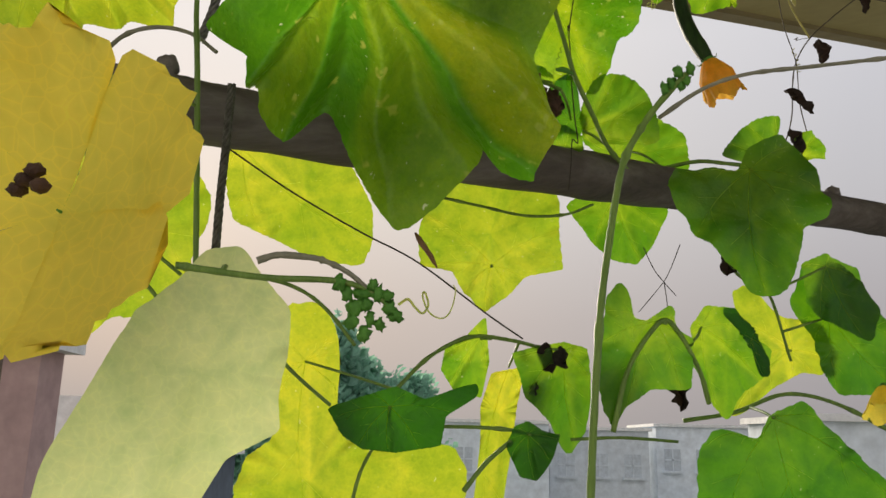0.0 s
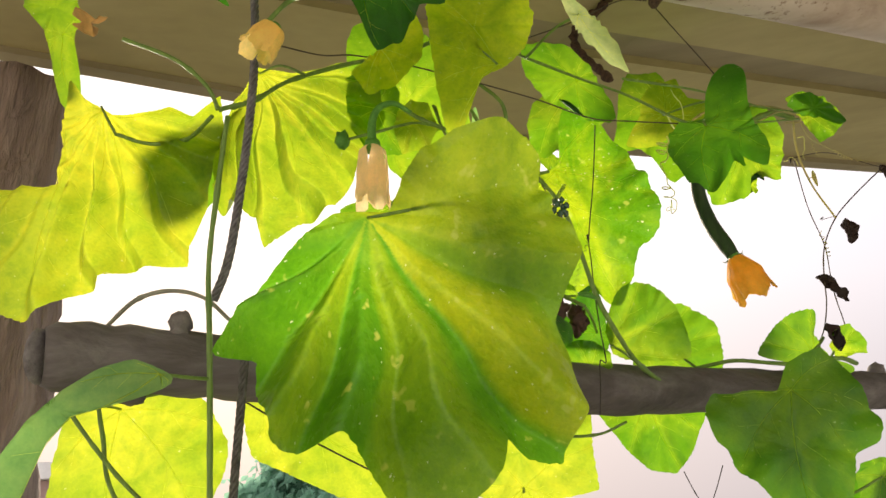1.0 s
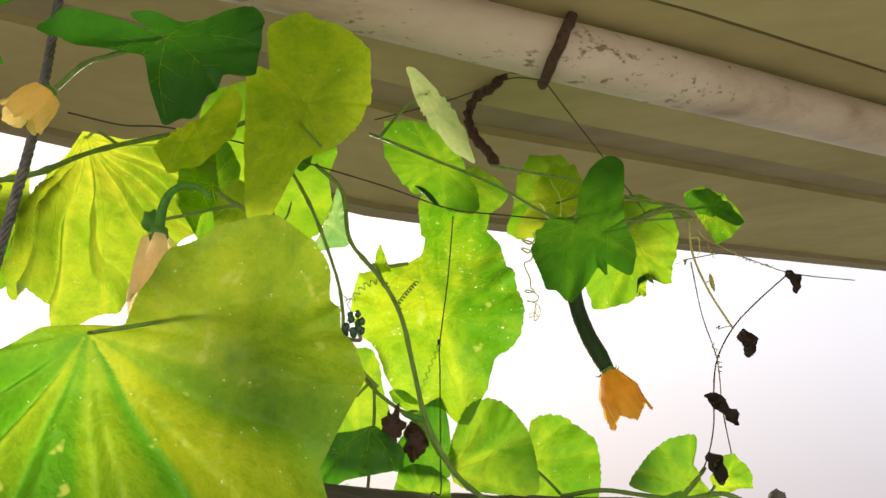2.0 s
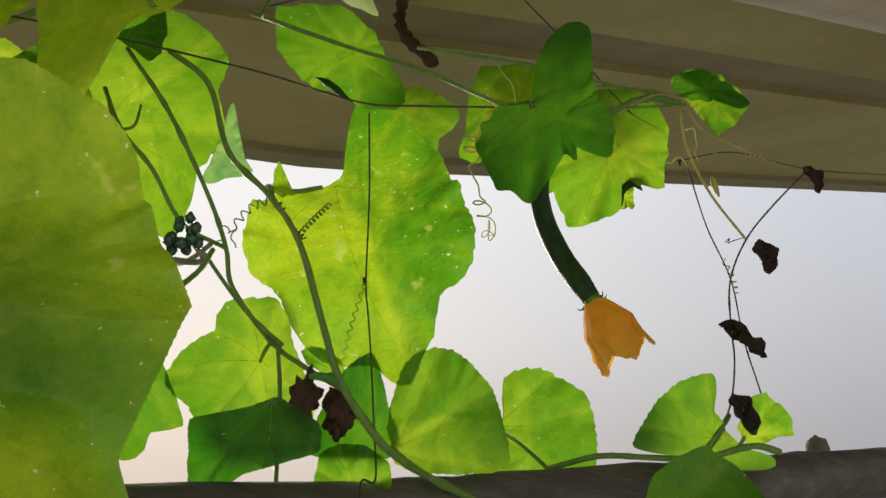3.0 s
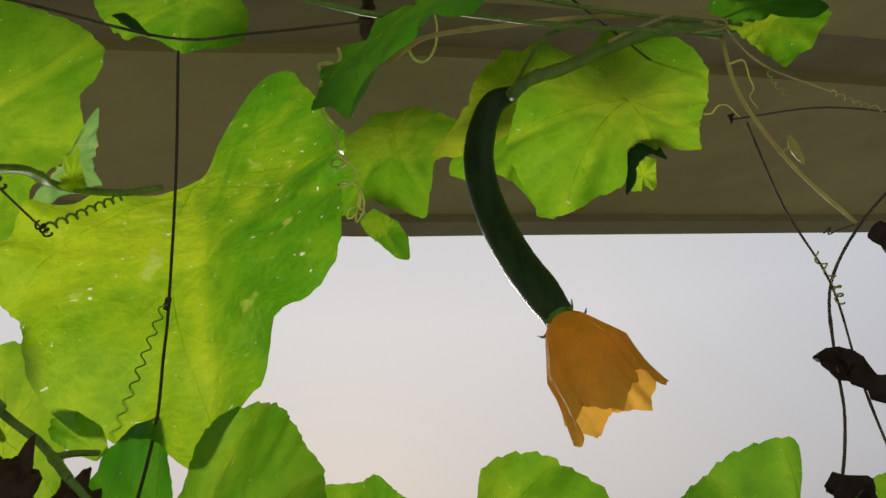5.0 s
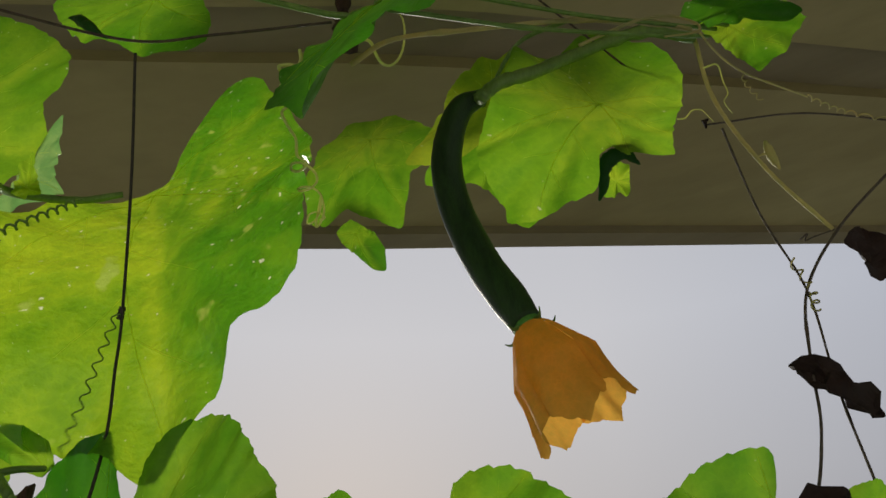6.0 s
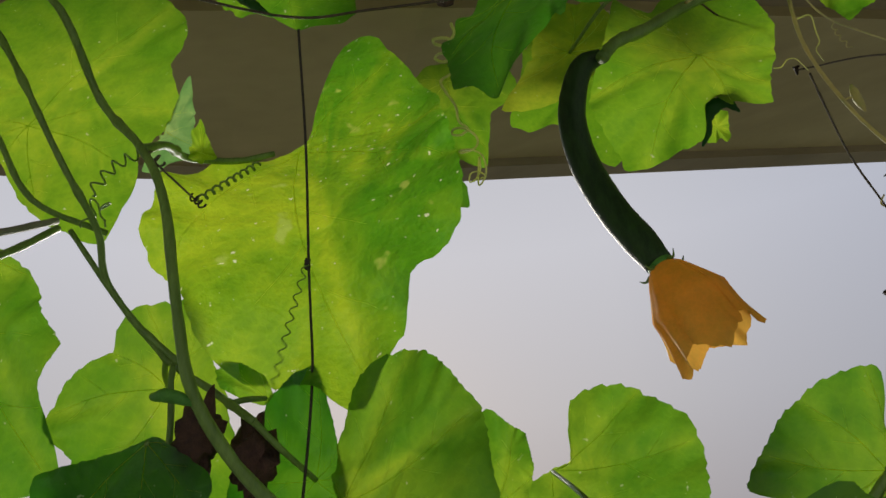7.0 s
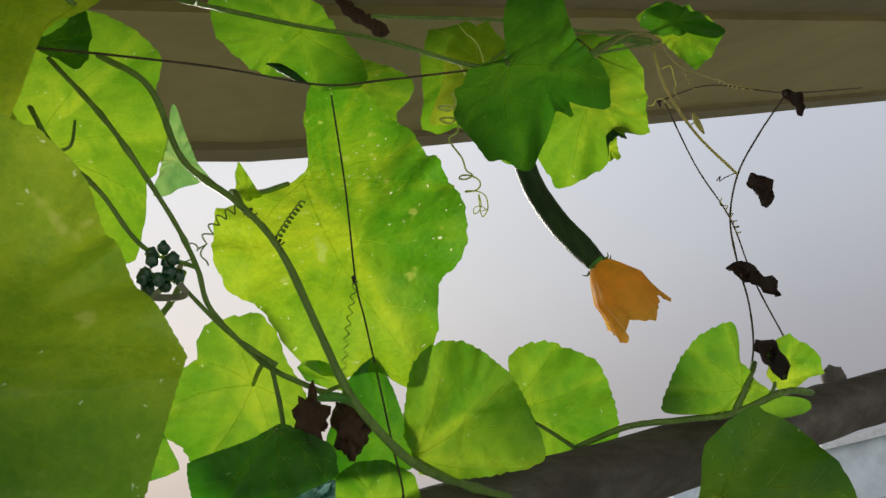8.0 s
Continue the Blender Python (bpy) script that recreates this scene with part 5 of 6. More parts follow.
leaf(vine_m, "folded gourd leaf showing its whitish underside", (0.1031, 0.5382, 1.9887), (0.5211, -0.0660, -0.8509), (0.1925, -0.9623, 0.1925),
     [(-176, 50.0), (-168, 45.2), (-150, 22.9), (-100, 14.1), (-3, 54.1), (10, 37.5), (39, 17.5), (161, 21.2)], 157, (-0.0026, -0.0165), blade="pale", fold=0.5, teeth=0, stalk=(0.0585, 0.6043, 2.0077))
leaf(vine_l, "small yellow-green leaf behind the bud stalk", (-0.0374, 0.5800, 1.9288), (-0.2156, 0.0000, -0.9765), (0.0000, -1.0000, 0.0000),
     [(-167, 24.5), (-100, 18.8), (-41, 23.5), (11, 26.4), (75, 17.8), (128, 21.8), (160, 25.3)], 158, (0.0032, -0.0061), blade="yellow")
leaf(vine_b, "dark green gourd leaf behind the pole", (0.3684, 0.7500, 1.6475), (-0.6997, 0.0000, -0.7144), (0.0000, -1.0000, 0.0000),
     [(-171, 30.5), (-105, 31.2), (-35, 33.9), (37, 31.8), (92, 32.7), (130, 29.4)], 159, (0.0084, 0.0024), blade="dim")
leaf(vine_m, "green gourd leaf with a bluish sheen beside the stems", (-0.0532, 0.6598, 1.8308), (0.5457, -0.0292, -0.8374), (0.0990, -0.9901, 0.0990),
     [(-177, 82.9), (-158, 75.6), (-142, 69.5), (-121, 58.9), (-90, 48.1), (-70, 53.2), (-47, 47.2), (-28, 63.8), (-19, 79.3), (-8, 65.0), (1, 76.5), (26, 66.7), (63, 61.3), (132, 55.2), (170, 84.0)], 160, (-0.0246, -0.0631), blade="mid", pleat=0.005, stalk=(-0.0086, 0.5964, 1.9242))
leaf(vine_m, "green gourd leaf with a toothed edge, half hidden by others", (0.1680, 0.7450, 1.7950), (0.3011, 0.0000, 0.9536), (-0.0287, -0.9995, 0.0091),
     [(-171, 28.8), (-129, 35.3), (-81, 41.0), (-69, 32.1), (-53, 23.4), (-33, 21.9), (-11, 13.8), (30, 12.1), (101, 12.5), (148, 23.7)], 162, (0.0, -0.02), blade="mid", teeth=0.035)
leaf(vine_m, "yellow-green gourd leaf behind the stems", (-0.0790, 0.6307, 1.9869), (0.4673, -0.0416, -0.8831), (0.0990, -0.9901, 0.0990),
     [(-160, 37.4), (-128, 32.2), (-80, 25.4), (-19, 31.4), (-3, 62.3), (6, 62.9), (25, 62.8), (62, 36.8), (157, 33.8)], 161, (0.0015, 0.0111), blade="mid")

vine_stem(vine_m, "stem", "stem", 0.0015, 0.002, [(0.0156, 0.5780, 1.9673), (0.0357, 0.5850, 1.9488), (0.0408, 0.6100, 1.9212), (0.0655, 0.6060, 1.8893), (0.0817, 0.6000, 1.8592), (0.0935, 0.5960, 1.8148), (0.1022, 0.5980, 1.7841), (0.1197, 0.6150, 1.7569), (0.1392, 0.6550, 1.7464), (0.1653, 0.6900, 1.7356)], 0)
vine_stem(vine_m, "stem", "stem", 0.0012, 0.0015, [(-0.0069, 0.5770, 1.9702), (0.0153, 0.5860, 1.9333), (0.0337, 0.6020, 1.8898), (0.0375, 0.6240, 1.8698), (0.0398, 0.6320, 1.8498), (0.0576, 0.6480, 1.8231), (0.0750, 0.6540, 1.8092), (0.0979, 0.6420, 1.7916)], 1)
vine_stem(vine_m, "stem", "stem", 0.0011, 0.0012, [(0.0201, 0.6300, 1.8764), (0.0436, 0.6400, 1.8410), (0.0644, 0.6450, 1.8195)], 2)
vine_stem(vine_m, "stem", "stem", 0.0012, 0.0012, [(-0.0228, 0.5900, 1.9552), (-0.0133, 0.5950, 1.9307), (0.0033, 0.6000, 1.9079), (0.0175, 0.6100, 1.8800), (0.0349, 0.6330, 1.8739)], 3)
vine_stem(vine_m, "stem", "stem", 0.0012, 0.0012, [(0.0615, 0.6470, 1.8203), (0.0624, 0.6450, 1.8109), (0.0628, 0.6470, 1.7929), (0.0608, 0.6500, 1.7470)], 4)
vine_stem(vine_m, "stem", "greystem", 0.0016, 0.0013, [(0.0248, 0.5120, 1.8229), (0.0332, 0.5200, 1.8227), (0.0387, 0.5300, 1.8238), (0.0342, 0.5700, 1.8399), (0.0350, 0.6050, 1.8642)], 5)
vine_stem(vine_m, "stem", "stem", 0.0015, 0.0013, [(0.0206, 0.5450, 1.8095), (0.0301, 0.5600, 1.8204), (0.0355, 0.5850, 1.8410), (0.0361, 0.6050, 1.8609)], 6)
vine_stem(vine_m, "stem", "stem", 0.002, 0.0015, [(0.0656, 0.6060, 1.8890), (0.0595, 0.6300, 1.9083), (0.0537, 0.6550, 1.9200), (0.0657, 0.6750, 1.9286), (0.0804, 0.6840, 1.9351)], 7)
vine_stem(vine_m, "stem", "stem", 0.0013, 0.0012, [(0.0508, 0.6000, 2.0086), (0.1047, 0.6300, 2.0024), (0.1492, 0.6350, 1.9853), (0.1943, 0.6350, 1.9575), (0.2128, 0.6320, 1.9532)], 8)
vine_stem(vine_g, "stem", "stem", 0.0012, 0.001, [(0.1480, 0.6400, 2.0056), (0.2265, 0.6800, 2.0143), (0.2895, 0.7100, 2.0128), (0.3489, 0.7400, 2.0191)], 9)
vine_stem(vine_g, "stem", "stem", 0.001, 0.0009, [(0.2135, 0.6350, 1.9548), (0.2678, 0.6800, 1.9773), (0.3434, 0.7350, 2.0100)], 10)
vine_stem(vine_g, "stem", "stem", 0.0026, 0.003, [(0.3367, 0.7350, 2.0109), (0.3114, 0.7250, 2.0117), (0.2829, 0.7150, 1.9961), (0.2609, 0.7000, 1.9746), (0.2461, 0.6900, 1.9622), (0.2376, 0.6840, 1.9497)], 11)
vine_stem(vine_g, "stem", "drystem", 0.0011, 0.0012, [(0.1983, 0.6400, 1.9361), (0.2091, 0.6600, 1.9675), (0.2391, 0.6900, 1.9975), (0.2777, 0.7100, 2.0134), (0.3153, 0.7250, 2.0184), (0.3361, 0.7330, 2.0149)], 12)
vine_stem(vine_g, "stem", "drystem", 0.0011, 0.001, [(0.3367, 0.7350, 2.0109), (0.3393, 0.7450, 1.9785), (0.3570, 0.7650, 1.9490), (0.3765, 0.7700, 1.9146)], 13)
vine_stem(vine_g, "stem", "thread", 0.0007, 0.0006, [(0.4510, 0.8000, 1.9834), (0.4126, 0.7900, 1.9501), (0.3809, 0.7780, 1.9185), (0.3547, 0.7580, 1.8803), (0.3460, 0.7520, 1.8474), (0.3405, 0.7450, 1.8183), (0.3280, 0.7350, 1.7872), (0.3104, 0.7300, 1.7630)], 14)
vine_stem(vine_g, "stem", "thread", 0.0005, 0.0005, [(0.3435, 0.7650, 1.9773), (0.3472, 0.7620, 1.9238), (0.3543, 0.7570, 1.8799), (0.3522, 0.7520, 1.8350), (0.3493, 0.7350, 1.7929)], 15)
vine_stem(vine_g, "stem", "thread", 0.0005, 0.0005, [(0.3359, 0.7600, 1.9775), (0.3920, 0.7900, 1.9978), (0.4510, 0.8000, 1.9834), (0.5357, 0.8400, 1.9934)], 16)
vine_stem(vine_g, "stem", "stem", 0.002, 0.0016, [(0.2992, 0.7200, 1.7548), (0.3150, 0.7220, 1.7715), (0.3235, 0.7270, 1.7805)], 17)
vine_stem(vine_g, "stem", "stem", 0.0018, 0.0022, [(0.2104, 0.7400, 1.7579), (0.2409, 0.7300, 1.7618), (0.2704, 0.7250, 1.7582), (0.2992, 0.7200, 1.7548), (0.3307, 0.7200, 1.7599), (0.3506, 0.7300, 1.7568)], 18)
vine_stem(vine_m, "stem", "stem", 0.0009, 0.0007, [(-0.0086, 0.5900, 1.9231), (-0.0153, 0.5880, 1.9321), (-0.0206, 0.5880, 1.9529)], 19)
vine_stem(vine_m, "stem", "stem", 0.0008, 0.0007, [(-0.0107, 0.5890, 1.9268), (-0.0040, 0.5890, 1.9290), (-0.0014, 0.5890, 1.9415)], 20)
vine_stem(vine_l, "stem", "stem", 0.0018, 0.002, [(-0.1666, 0.5000, 1.8989), (-0.1689, 0.5000, 1.8464), (-0.1706, 0.5000, 1.7880), (-0.1651, 0.4980, 1.7358), (-0.1601, 0.5000, 1.6727), (-0.1556, 0.5050, 1.5958), (-0.1542, 0.5100, 1.5358)], 21)
vine_stem(vine_l, "stem", "greystem", 0.0016, 0.0014, [(-0.2524, 0.5350, 1.7535), (-0.2262, 0.5200, 1.7689), (-0.2013, 0.5150, 1.7735), (-0.1757, 0.5100, 1.7665), (-0.1541, 0.5000, 1.7482)], 22)
vine_stem(vine_l, "stem", "stem", 0.0016, 0.0014, [(-0.2815, 0.5500, 1.7046), (-0.2583, 0.5550, 1.6753), (-0.2314, 0.5600, 1.6463), (-0.1828, 0.5600, 1.6078)], 23)
vine_stem(vine_l, "stem", "stem", 0.0017, 0.0015, [(-0.2705, 0.5700, 1.7220), (-0.2622, 0.5750, 1.6851), (-0.2515, 0.5800, 1.6448), (-0.2039, 0.5800, 1.5935), (-0.1812, 0.5800, 1.5594)], 24)
vine_stem(vine_l, "stem", "stem", 0.0016, 0.0014, [(-0.1676, 0.5300, 1.6078), (-0.1501, 0.5400, 1.6073), (-0.1092, 0.5600, 1.6032), (-0.0833, 0.5700, 1.5893), (-0.0604, 0.5800, 1.5631)], 25)
vine_stem(vine_l, "stem", "stem", 0.002, 0.0017, [(-0.1803, 0.5200, 1.9165), (-0.1574, 0.5300, 1.9294), (-0.1381, 0.5600, 1.9647), (-0.0922, 0.5800, 1.9922), (-0.0465, 0.5600, 1.9858), (-0.0127, 0.5400, 1.9882)], 26)
vine_stem(vine_l, "stem", "stem", 0.0017, 0.0015, [(-0.2510, 0.5000, 1.9679), (-0.2103, 0.5000, 1.9487), (-0.1864, 0.5050, 1.9285), (-0.1772, 0.5100, 1.9108)], 27)
vine_stem(vine_l, "stem", "stem", 0.0018, 0.0018, [(-0.2961, 0.6000, 1.9432), (-0.2659, 0.6000, 1.9329), (-0.2341, 0.6000, 1.9355), (-0.1994, 0.5600, 1.9342)], 28)
vine_stem(vine_l, "stem", "stem", 0.002, 0.0016, [(-0.1462, 0.5050, 1.9789), (-0.1283, 0.5000, 1.9953), (-0.1088, 0.4900, 1.9942), (-0.0697, 0.4780, 1.9983)], 29)
vine_stem(vine_l, "stem", "stem", 0.0012, 0.001, [(-0.0942, 0.5750, 1.9168), (-0.0693, 0.5700, 1.9201), (-0.0393, 0.5700, 1.9276), (-0.0206, 0.5600, 1.9189)], 30)
vine_stem(vine_l, "stem", "stem", 0.0016, 0.0016, [(-0.0436, 0.5450, 1.9261), (-0.0317, 0.5480, 1.9192), (-0.0168, 0.5480, 1.9116), (-0.0121, 0.5460, 1.9077)], 31)
vine_stem(vine_b, "stem", "stem", 0.0018, 0.0016, [(-0.0349, 0.6600, 1.5375), (-0.0084, 0.6600, 1.5643), (0.0234, 0.6600, 1.5811), (0.0556, 0.6600, 1.5795), (0.0854, 0.6600, 1.5728)], 32)
vine_stem(vine_b, "stem", "stem", 0.002, 0.0018, [(0.1241, 0.5900, 1.5072), (0.1353, 0.5900, 1.5492), (0.1540, 0.5950, 1.5789), (0.1703, 0.6000, 1.5883), (0.1928, 0.6100, 1.5563), (0.2031, 0.6200, 1.5300)], 34)
vine_stem(vine_b, "stem", "stem", 0.0014, 0.0014, [(0.0019, 0.6200, 1.5089), (0.0398, 0.6200, 1.5085), (0.0918, 0.6300, 1.5040)], 35)
vine_stem(vine_b, "stem", "stem", 0.002, 0.0018, [(0.0195, 0.6200, 1.4628), (0.0359, 0.6200, 1.4832), (0.0546, 0.6200, 1.4998)], 36)
vine_stem(vine_b, "stem", "stem", 0.0014, 0.0012, [(-0.1137, 0.5600, 1.5546), (-0.0952, 0.5600, 1.5377), (-0.0744, 0.5700, 1.5204)], 37)
vine_stem(vine_b, "stem", "stem", 0.0018, 0.0016, [(0.1952, 0.6600, 1.5183), (0.2362, 0.6600, 1.5258), (0.2779, 0.6600, 1.5410), (0.3230, 0.6700, 1.5349), (0.3765, 0.6800, 1.5115)], 38)
vine_stem(vine_b, "stem", "stem", 0.0014, 0.0012, [(0.2464, 0.7000, 1.6674), (0.2626, 0.7000, 1.6448), (0.2905, 0.7100, 1.6321), (0.3060, 0.7100, 1.5726)], 39)
vine_stem(vine_b, "stem", "stem", 0.0014, 0.0012, [(0.1050, 0.6600, 1.5018), (0.1454, 0.6600, 1.5040), (0.1929, 0.6700, 1.5020)], 40)
vine_stem(vine_b, "stem", "stem", 0.0014, 0.0012, [(-0.0626, 0.6200, 1.4492), (-0.0556, 0.6200, 1.4771), (-0.0388, 0.6000, 1.5057)], 41)
vine_stem(vine_b, "stem", "stem", 0.0014, 0.0012, [(-0.0127, 0.7000, 1.7135), (0.0332, 0.7000, 1.7040), (0.0726, 0.6900, 1.6932), (0.1060, 0.6800, 1.6922), (0.1307, 0.6800, 1.7020)], 42)
vine_stem(vine_b, "stem", "stem", 0.001, 0.0007, [(0.0358, 0.1966, 1.4840), (0.0369, 0.1969, 1.5018), (0.0386, 0.1943, 1.5284), (0.0404, 0.1904, 1.5458), (0.0427, 0.1849, 1.5626), (0.0461, 0.1811, 1.5705), (0.0501, 0.1776, 1.5763), (0.0557, 0.1732, 1.5822)], 43)
vine_stem(vine_b, "tendril", "greystem", 0.0005, 0.0004, [(0.0503, 0.1789, 1.5733), (0.0590, 0.1739, 1.5784), (0.0679, 0.1696, 1.5805), (0.0808, 0.1641, 1.5801), (0.0961, 0.1563, 1.5790)], 44)
vine_stem(vine_b, "stem", "stem", 0.0016, 0.001, [(-0.1027, 0.3073, 1.5620), (-0.0886, 0.3119, 1.5610), (-0.0696, 0.3169, 1.5598), (-0.0411, 0.3218, 1.5600), (-0.0274, 0.3241, 1.5557), (-0.0205, 0.3255, 1.5503)], 45)

tied = line_thing("string", "string", 0.00055, [(0.1172, 0.6267, 1.9513), (0.1141, 0.6437, 1.9053), (0.1090, 0.6607, 1.8594), (0.1096, 0.6620, 1.8386), (0.1103, 0.6630, 1.8123), (0.1114, 0.6550, 1.7731), (0.1121, 0.6450, 1.7456), (0.1059, 0.6360, 1.7438), (0.1042, 0.6340, 1.7208), (0.1030, 0.6400, 1.7020)], "thin dark string tied between leaf stalk and pole", "string")
child("knot", *join_data([blob_data((0.1083, 0.661, 1.8598 - 0.0016 * k), 0.0013, 0.0013, 0.0011, k, 0.4, 5, 7) for k in (-1, 0, 1)]), "string", tied)
line_thing("wire", "wire", 0.0006, [(0.0210, 0.5700, 1.9607), (0.0656, 0.5920, 1.9579), (0.1134, 0.6240, 1.9569), (0.1475, 0.6300, 1.9559), (0.1917, 0.6350, 1.9547)], "thin rusty wire stretched under the awning", "wire")
line_thing("wire", "wire", 0.0006, [(0.2075, 0.7350, 2.1591), (0.2303, 0.7350, 2.1215), (0.2564, 0.7350, 2.0797), (0.2990, 0.7450, 2.0191), (0.3239, 0.7550, 1.9889)], "thin rusty wire stretched under the awning", "wire")
line_thing("wire", "wire", 0.0006, [(0.2039, 0.7350, 2.1606), (0.1703, 0.7200, 2.1503), (0.1144, 0.6900, 2.1041), (0.0487, 0.6500, 2.0539)], "thin rusty wire stretched under the awning", "wire")
line_thing("wire", "wire", 0.0006, [(-0.1318, 0.5000, 1.9569), (-0.1046, 0.5200, 1.9610), (-0.0782, 0.5300, 1.9661), (-0.0321, 0.5600, 1.9726), (0.0210, 0.5700, 1.9607)], "thin rusty wire stretched under the awning", "wire")
line_thing("string", "string", 0.0007, [(-0.1621, 0.5750, 1.7080), (-0.1153, 0.6000, 1.6816), (-0.0637, 0.6200, 1.6565), (-0.0192, 0.6400, 1.6378), (0.0370, 0.6600, 1.6009), (0.0691, 0.6800, 1.5832)], "thin dark string tied between leaf stalk and pole", "string")
twisted("wire_rope", "wirerope", 0.0032, [(-0.1630, 0.5050, 2.0798), (-0.1566, 0.5030, 2.0234), (-0.1503, 0.5000, 1.9512), (-0.1505, 0.5000, 1.8920), (-0.1553, 0.5050, 1.8316), (-0.1618, 0.5120, 1.7912), (-0.1713, 0.5180, 1.7667)], "grey twisted wire rope hanging beside the pole", "rope")
twisted("wire_rope", "darkrope", 0.003, [(-0.1488, 0.5250, 1.7368), (-0.1521, 0.5350, 1.6957), (-0.1543, 0.5400, 1.6577), (-0.1556, 0.5450, 1.6129), (-0.1561, 0.5500, 1.5690)], "dark twisted wire rope hanging below the pole", "rope")

# the young gourd and its flower
gourd_line = smooth_path([(0.2378, 0.6900, 1.9562), (0.2287, 0.6900, 1.9520), (0.2226, 0.6920, 1.9394), (0.2200, 0.6960, 1.9249), (0.2225, 0.7010, 1.9062), (0.2305, 0.7030, 1.8828), (0.2395, 0.7020, 1.8643), (0.2448, 0.7005, 1.8526)], 6)
young_gourd = child("young_gourd", *tube_data(gourd_line, np.interp(np.linspace(0, 1, len(gourd_line)), [0, 0.12, 0.3, 0.6, 0.85, 1], [0.0034, 0.0052, 0.0061, 0.0068, 0.0073, 0.0058]), 18, 0.015, 2), "gourd", vine_g, "slender curved dark green young gourd")
bell_flower(vine_g, "flower", (0.2455, 0.7005, 1.8510), (0.38, 0.0, -0.92), 0.041, 0.0060, 0.0195, (1.13, 0.97, 0.98, 1.03, 1.13), "petal", 31, "half-closed yellow flower at the tip of the gourd", spin=0.5, point=0.2)

# the small gourd with its fading flower
bud_line = smooth_path([(-0.0358, 0.515, 1.9057), (-0.0482, 0.512, 1.9120), (-0.0589, 0.51, 1.9074), (-0.0636, 0.51, 1.8953), (-0.0631, 0.51, 1.8757)], 6)
child("young_gourd", *tube_data(bud_line, np.linspace(0.0015, 0.0034, len(bud_line)), 12, 0.02, 3), "bud", vine_l, "tiny bent green gourd")
flower(vine_l, "flower", (-0.0631, 0.51, 1.8757), (0.02, 0.0, -1.0), 0.048, 0.0058, 0.0120, 0.0090, 0.18, "old_petal", 41, "fading peach-coloured flower hanging closed", sepals=False)
flower(vine_l, "flower", (-0.1281, 0.4680, 1.9498), (-0.45, -0.15, -0.88), 0.026, 0.0045, 0.0130, 0.012, 0.22, "peach_petal", 51, "crumpled yellow flower beside the wire rope", sepals=False)
child("bud", *blob_data((-0.0960, 0.575, 1.9170), 0.006, 0.006, 0.008, 4, 0.3), "bud", vine_l)
flower(vine_b, "flower", (-0.0500, 0.1035, 1.5265), (-0.20, -0.95, 0.10), 0.010, 0.0002, 0.0235, 0.0150, 0.8, "fresh_petal", 61, "large open yellow flower close in front", spin=0.3, sepals=False)
child("stigma", *join_data([blob_data((-0.0496 + 0.0012 * k, 0.0930 - 0.0006 * k, 1.5275 + 0.0012 * math.sin(k * 2.1)), 0.0012, 0.0012, 0.0009, k, 0.3) for k in range(-1, 3)]), "pod", vine_b, "brown stigma")
flower(vine_b, "flower", (0.337, 0.622, 1.545), (-0.35, -0.5, -0.75), 0.030, 0.003, 0.013, 0.010, 0.6, "fresh_petal", 71, "small yellow flower low on the vine", sepals=False)

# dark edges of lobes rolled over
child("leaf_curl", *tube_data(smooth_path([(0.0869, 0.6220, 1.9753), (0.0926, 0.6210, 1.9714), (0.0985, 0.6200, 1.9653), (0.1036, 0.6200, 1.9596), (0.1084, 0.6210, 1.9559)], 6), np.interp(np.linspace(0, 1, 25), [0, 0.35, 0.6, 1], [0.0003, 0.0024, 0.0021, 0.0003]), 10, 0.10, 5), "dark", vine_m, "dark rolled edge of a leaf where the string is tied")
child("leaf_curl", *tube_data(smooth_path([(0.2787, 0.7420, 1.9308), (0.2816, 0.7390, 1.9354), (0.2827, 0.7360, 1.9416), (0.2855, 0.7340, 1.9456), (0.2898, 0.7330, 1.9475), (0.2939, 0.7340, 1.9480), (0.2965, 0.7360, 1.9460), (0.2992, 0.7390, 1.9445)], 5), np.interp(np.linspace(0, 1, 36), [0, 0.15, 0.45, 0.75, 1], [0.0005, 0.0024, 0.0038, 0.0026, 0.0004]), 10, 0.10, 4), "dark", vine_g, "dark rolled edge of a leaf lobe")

# buds, pods and dried leaves
for c, s in (((0.0765, 0.644, 1.790), 1), ((0.0925, 0.653, 1.783), 2)):
    child("seed_pod", *blob_data(c, 0.0070, 0.0065, 0.0125, s, 0.9, 16, 18), "pod", vine_m, "shrivelled dark brown bud")
bead = Vector((0.064, 0.482, 1.812))
rng_b = random.Random(7)
for k in range(15):
    c = bead + Vector((rng_b.uniform(-0.006, 0.006), rng_b.uniform(-0.004, 0.004), rng_b.uniform(-0.006, 0.006)))
    child("flower_bud", *blob_data(c, 0.0019, 0.0018, 0.0023, k, 0.35), "seed", vine_m)
vine_stem(vine_m, "stem", "greystem", 0.0014, 0.0010, [(0.0332, 0.5200, 1.8227), (0.0640, 0.4980, 1.8080), (0.0640, 0.4860, 1.8120)], 77)

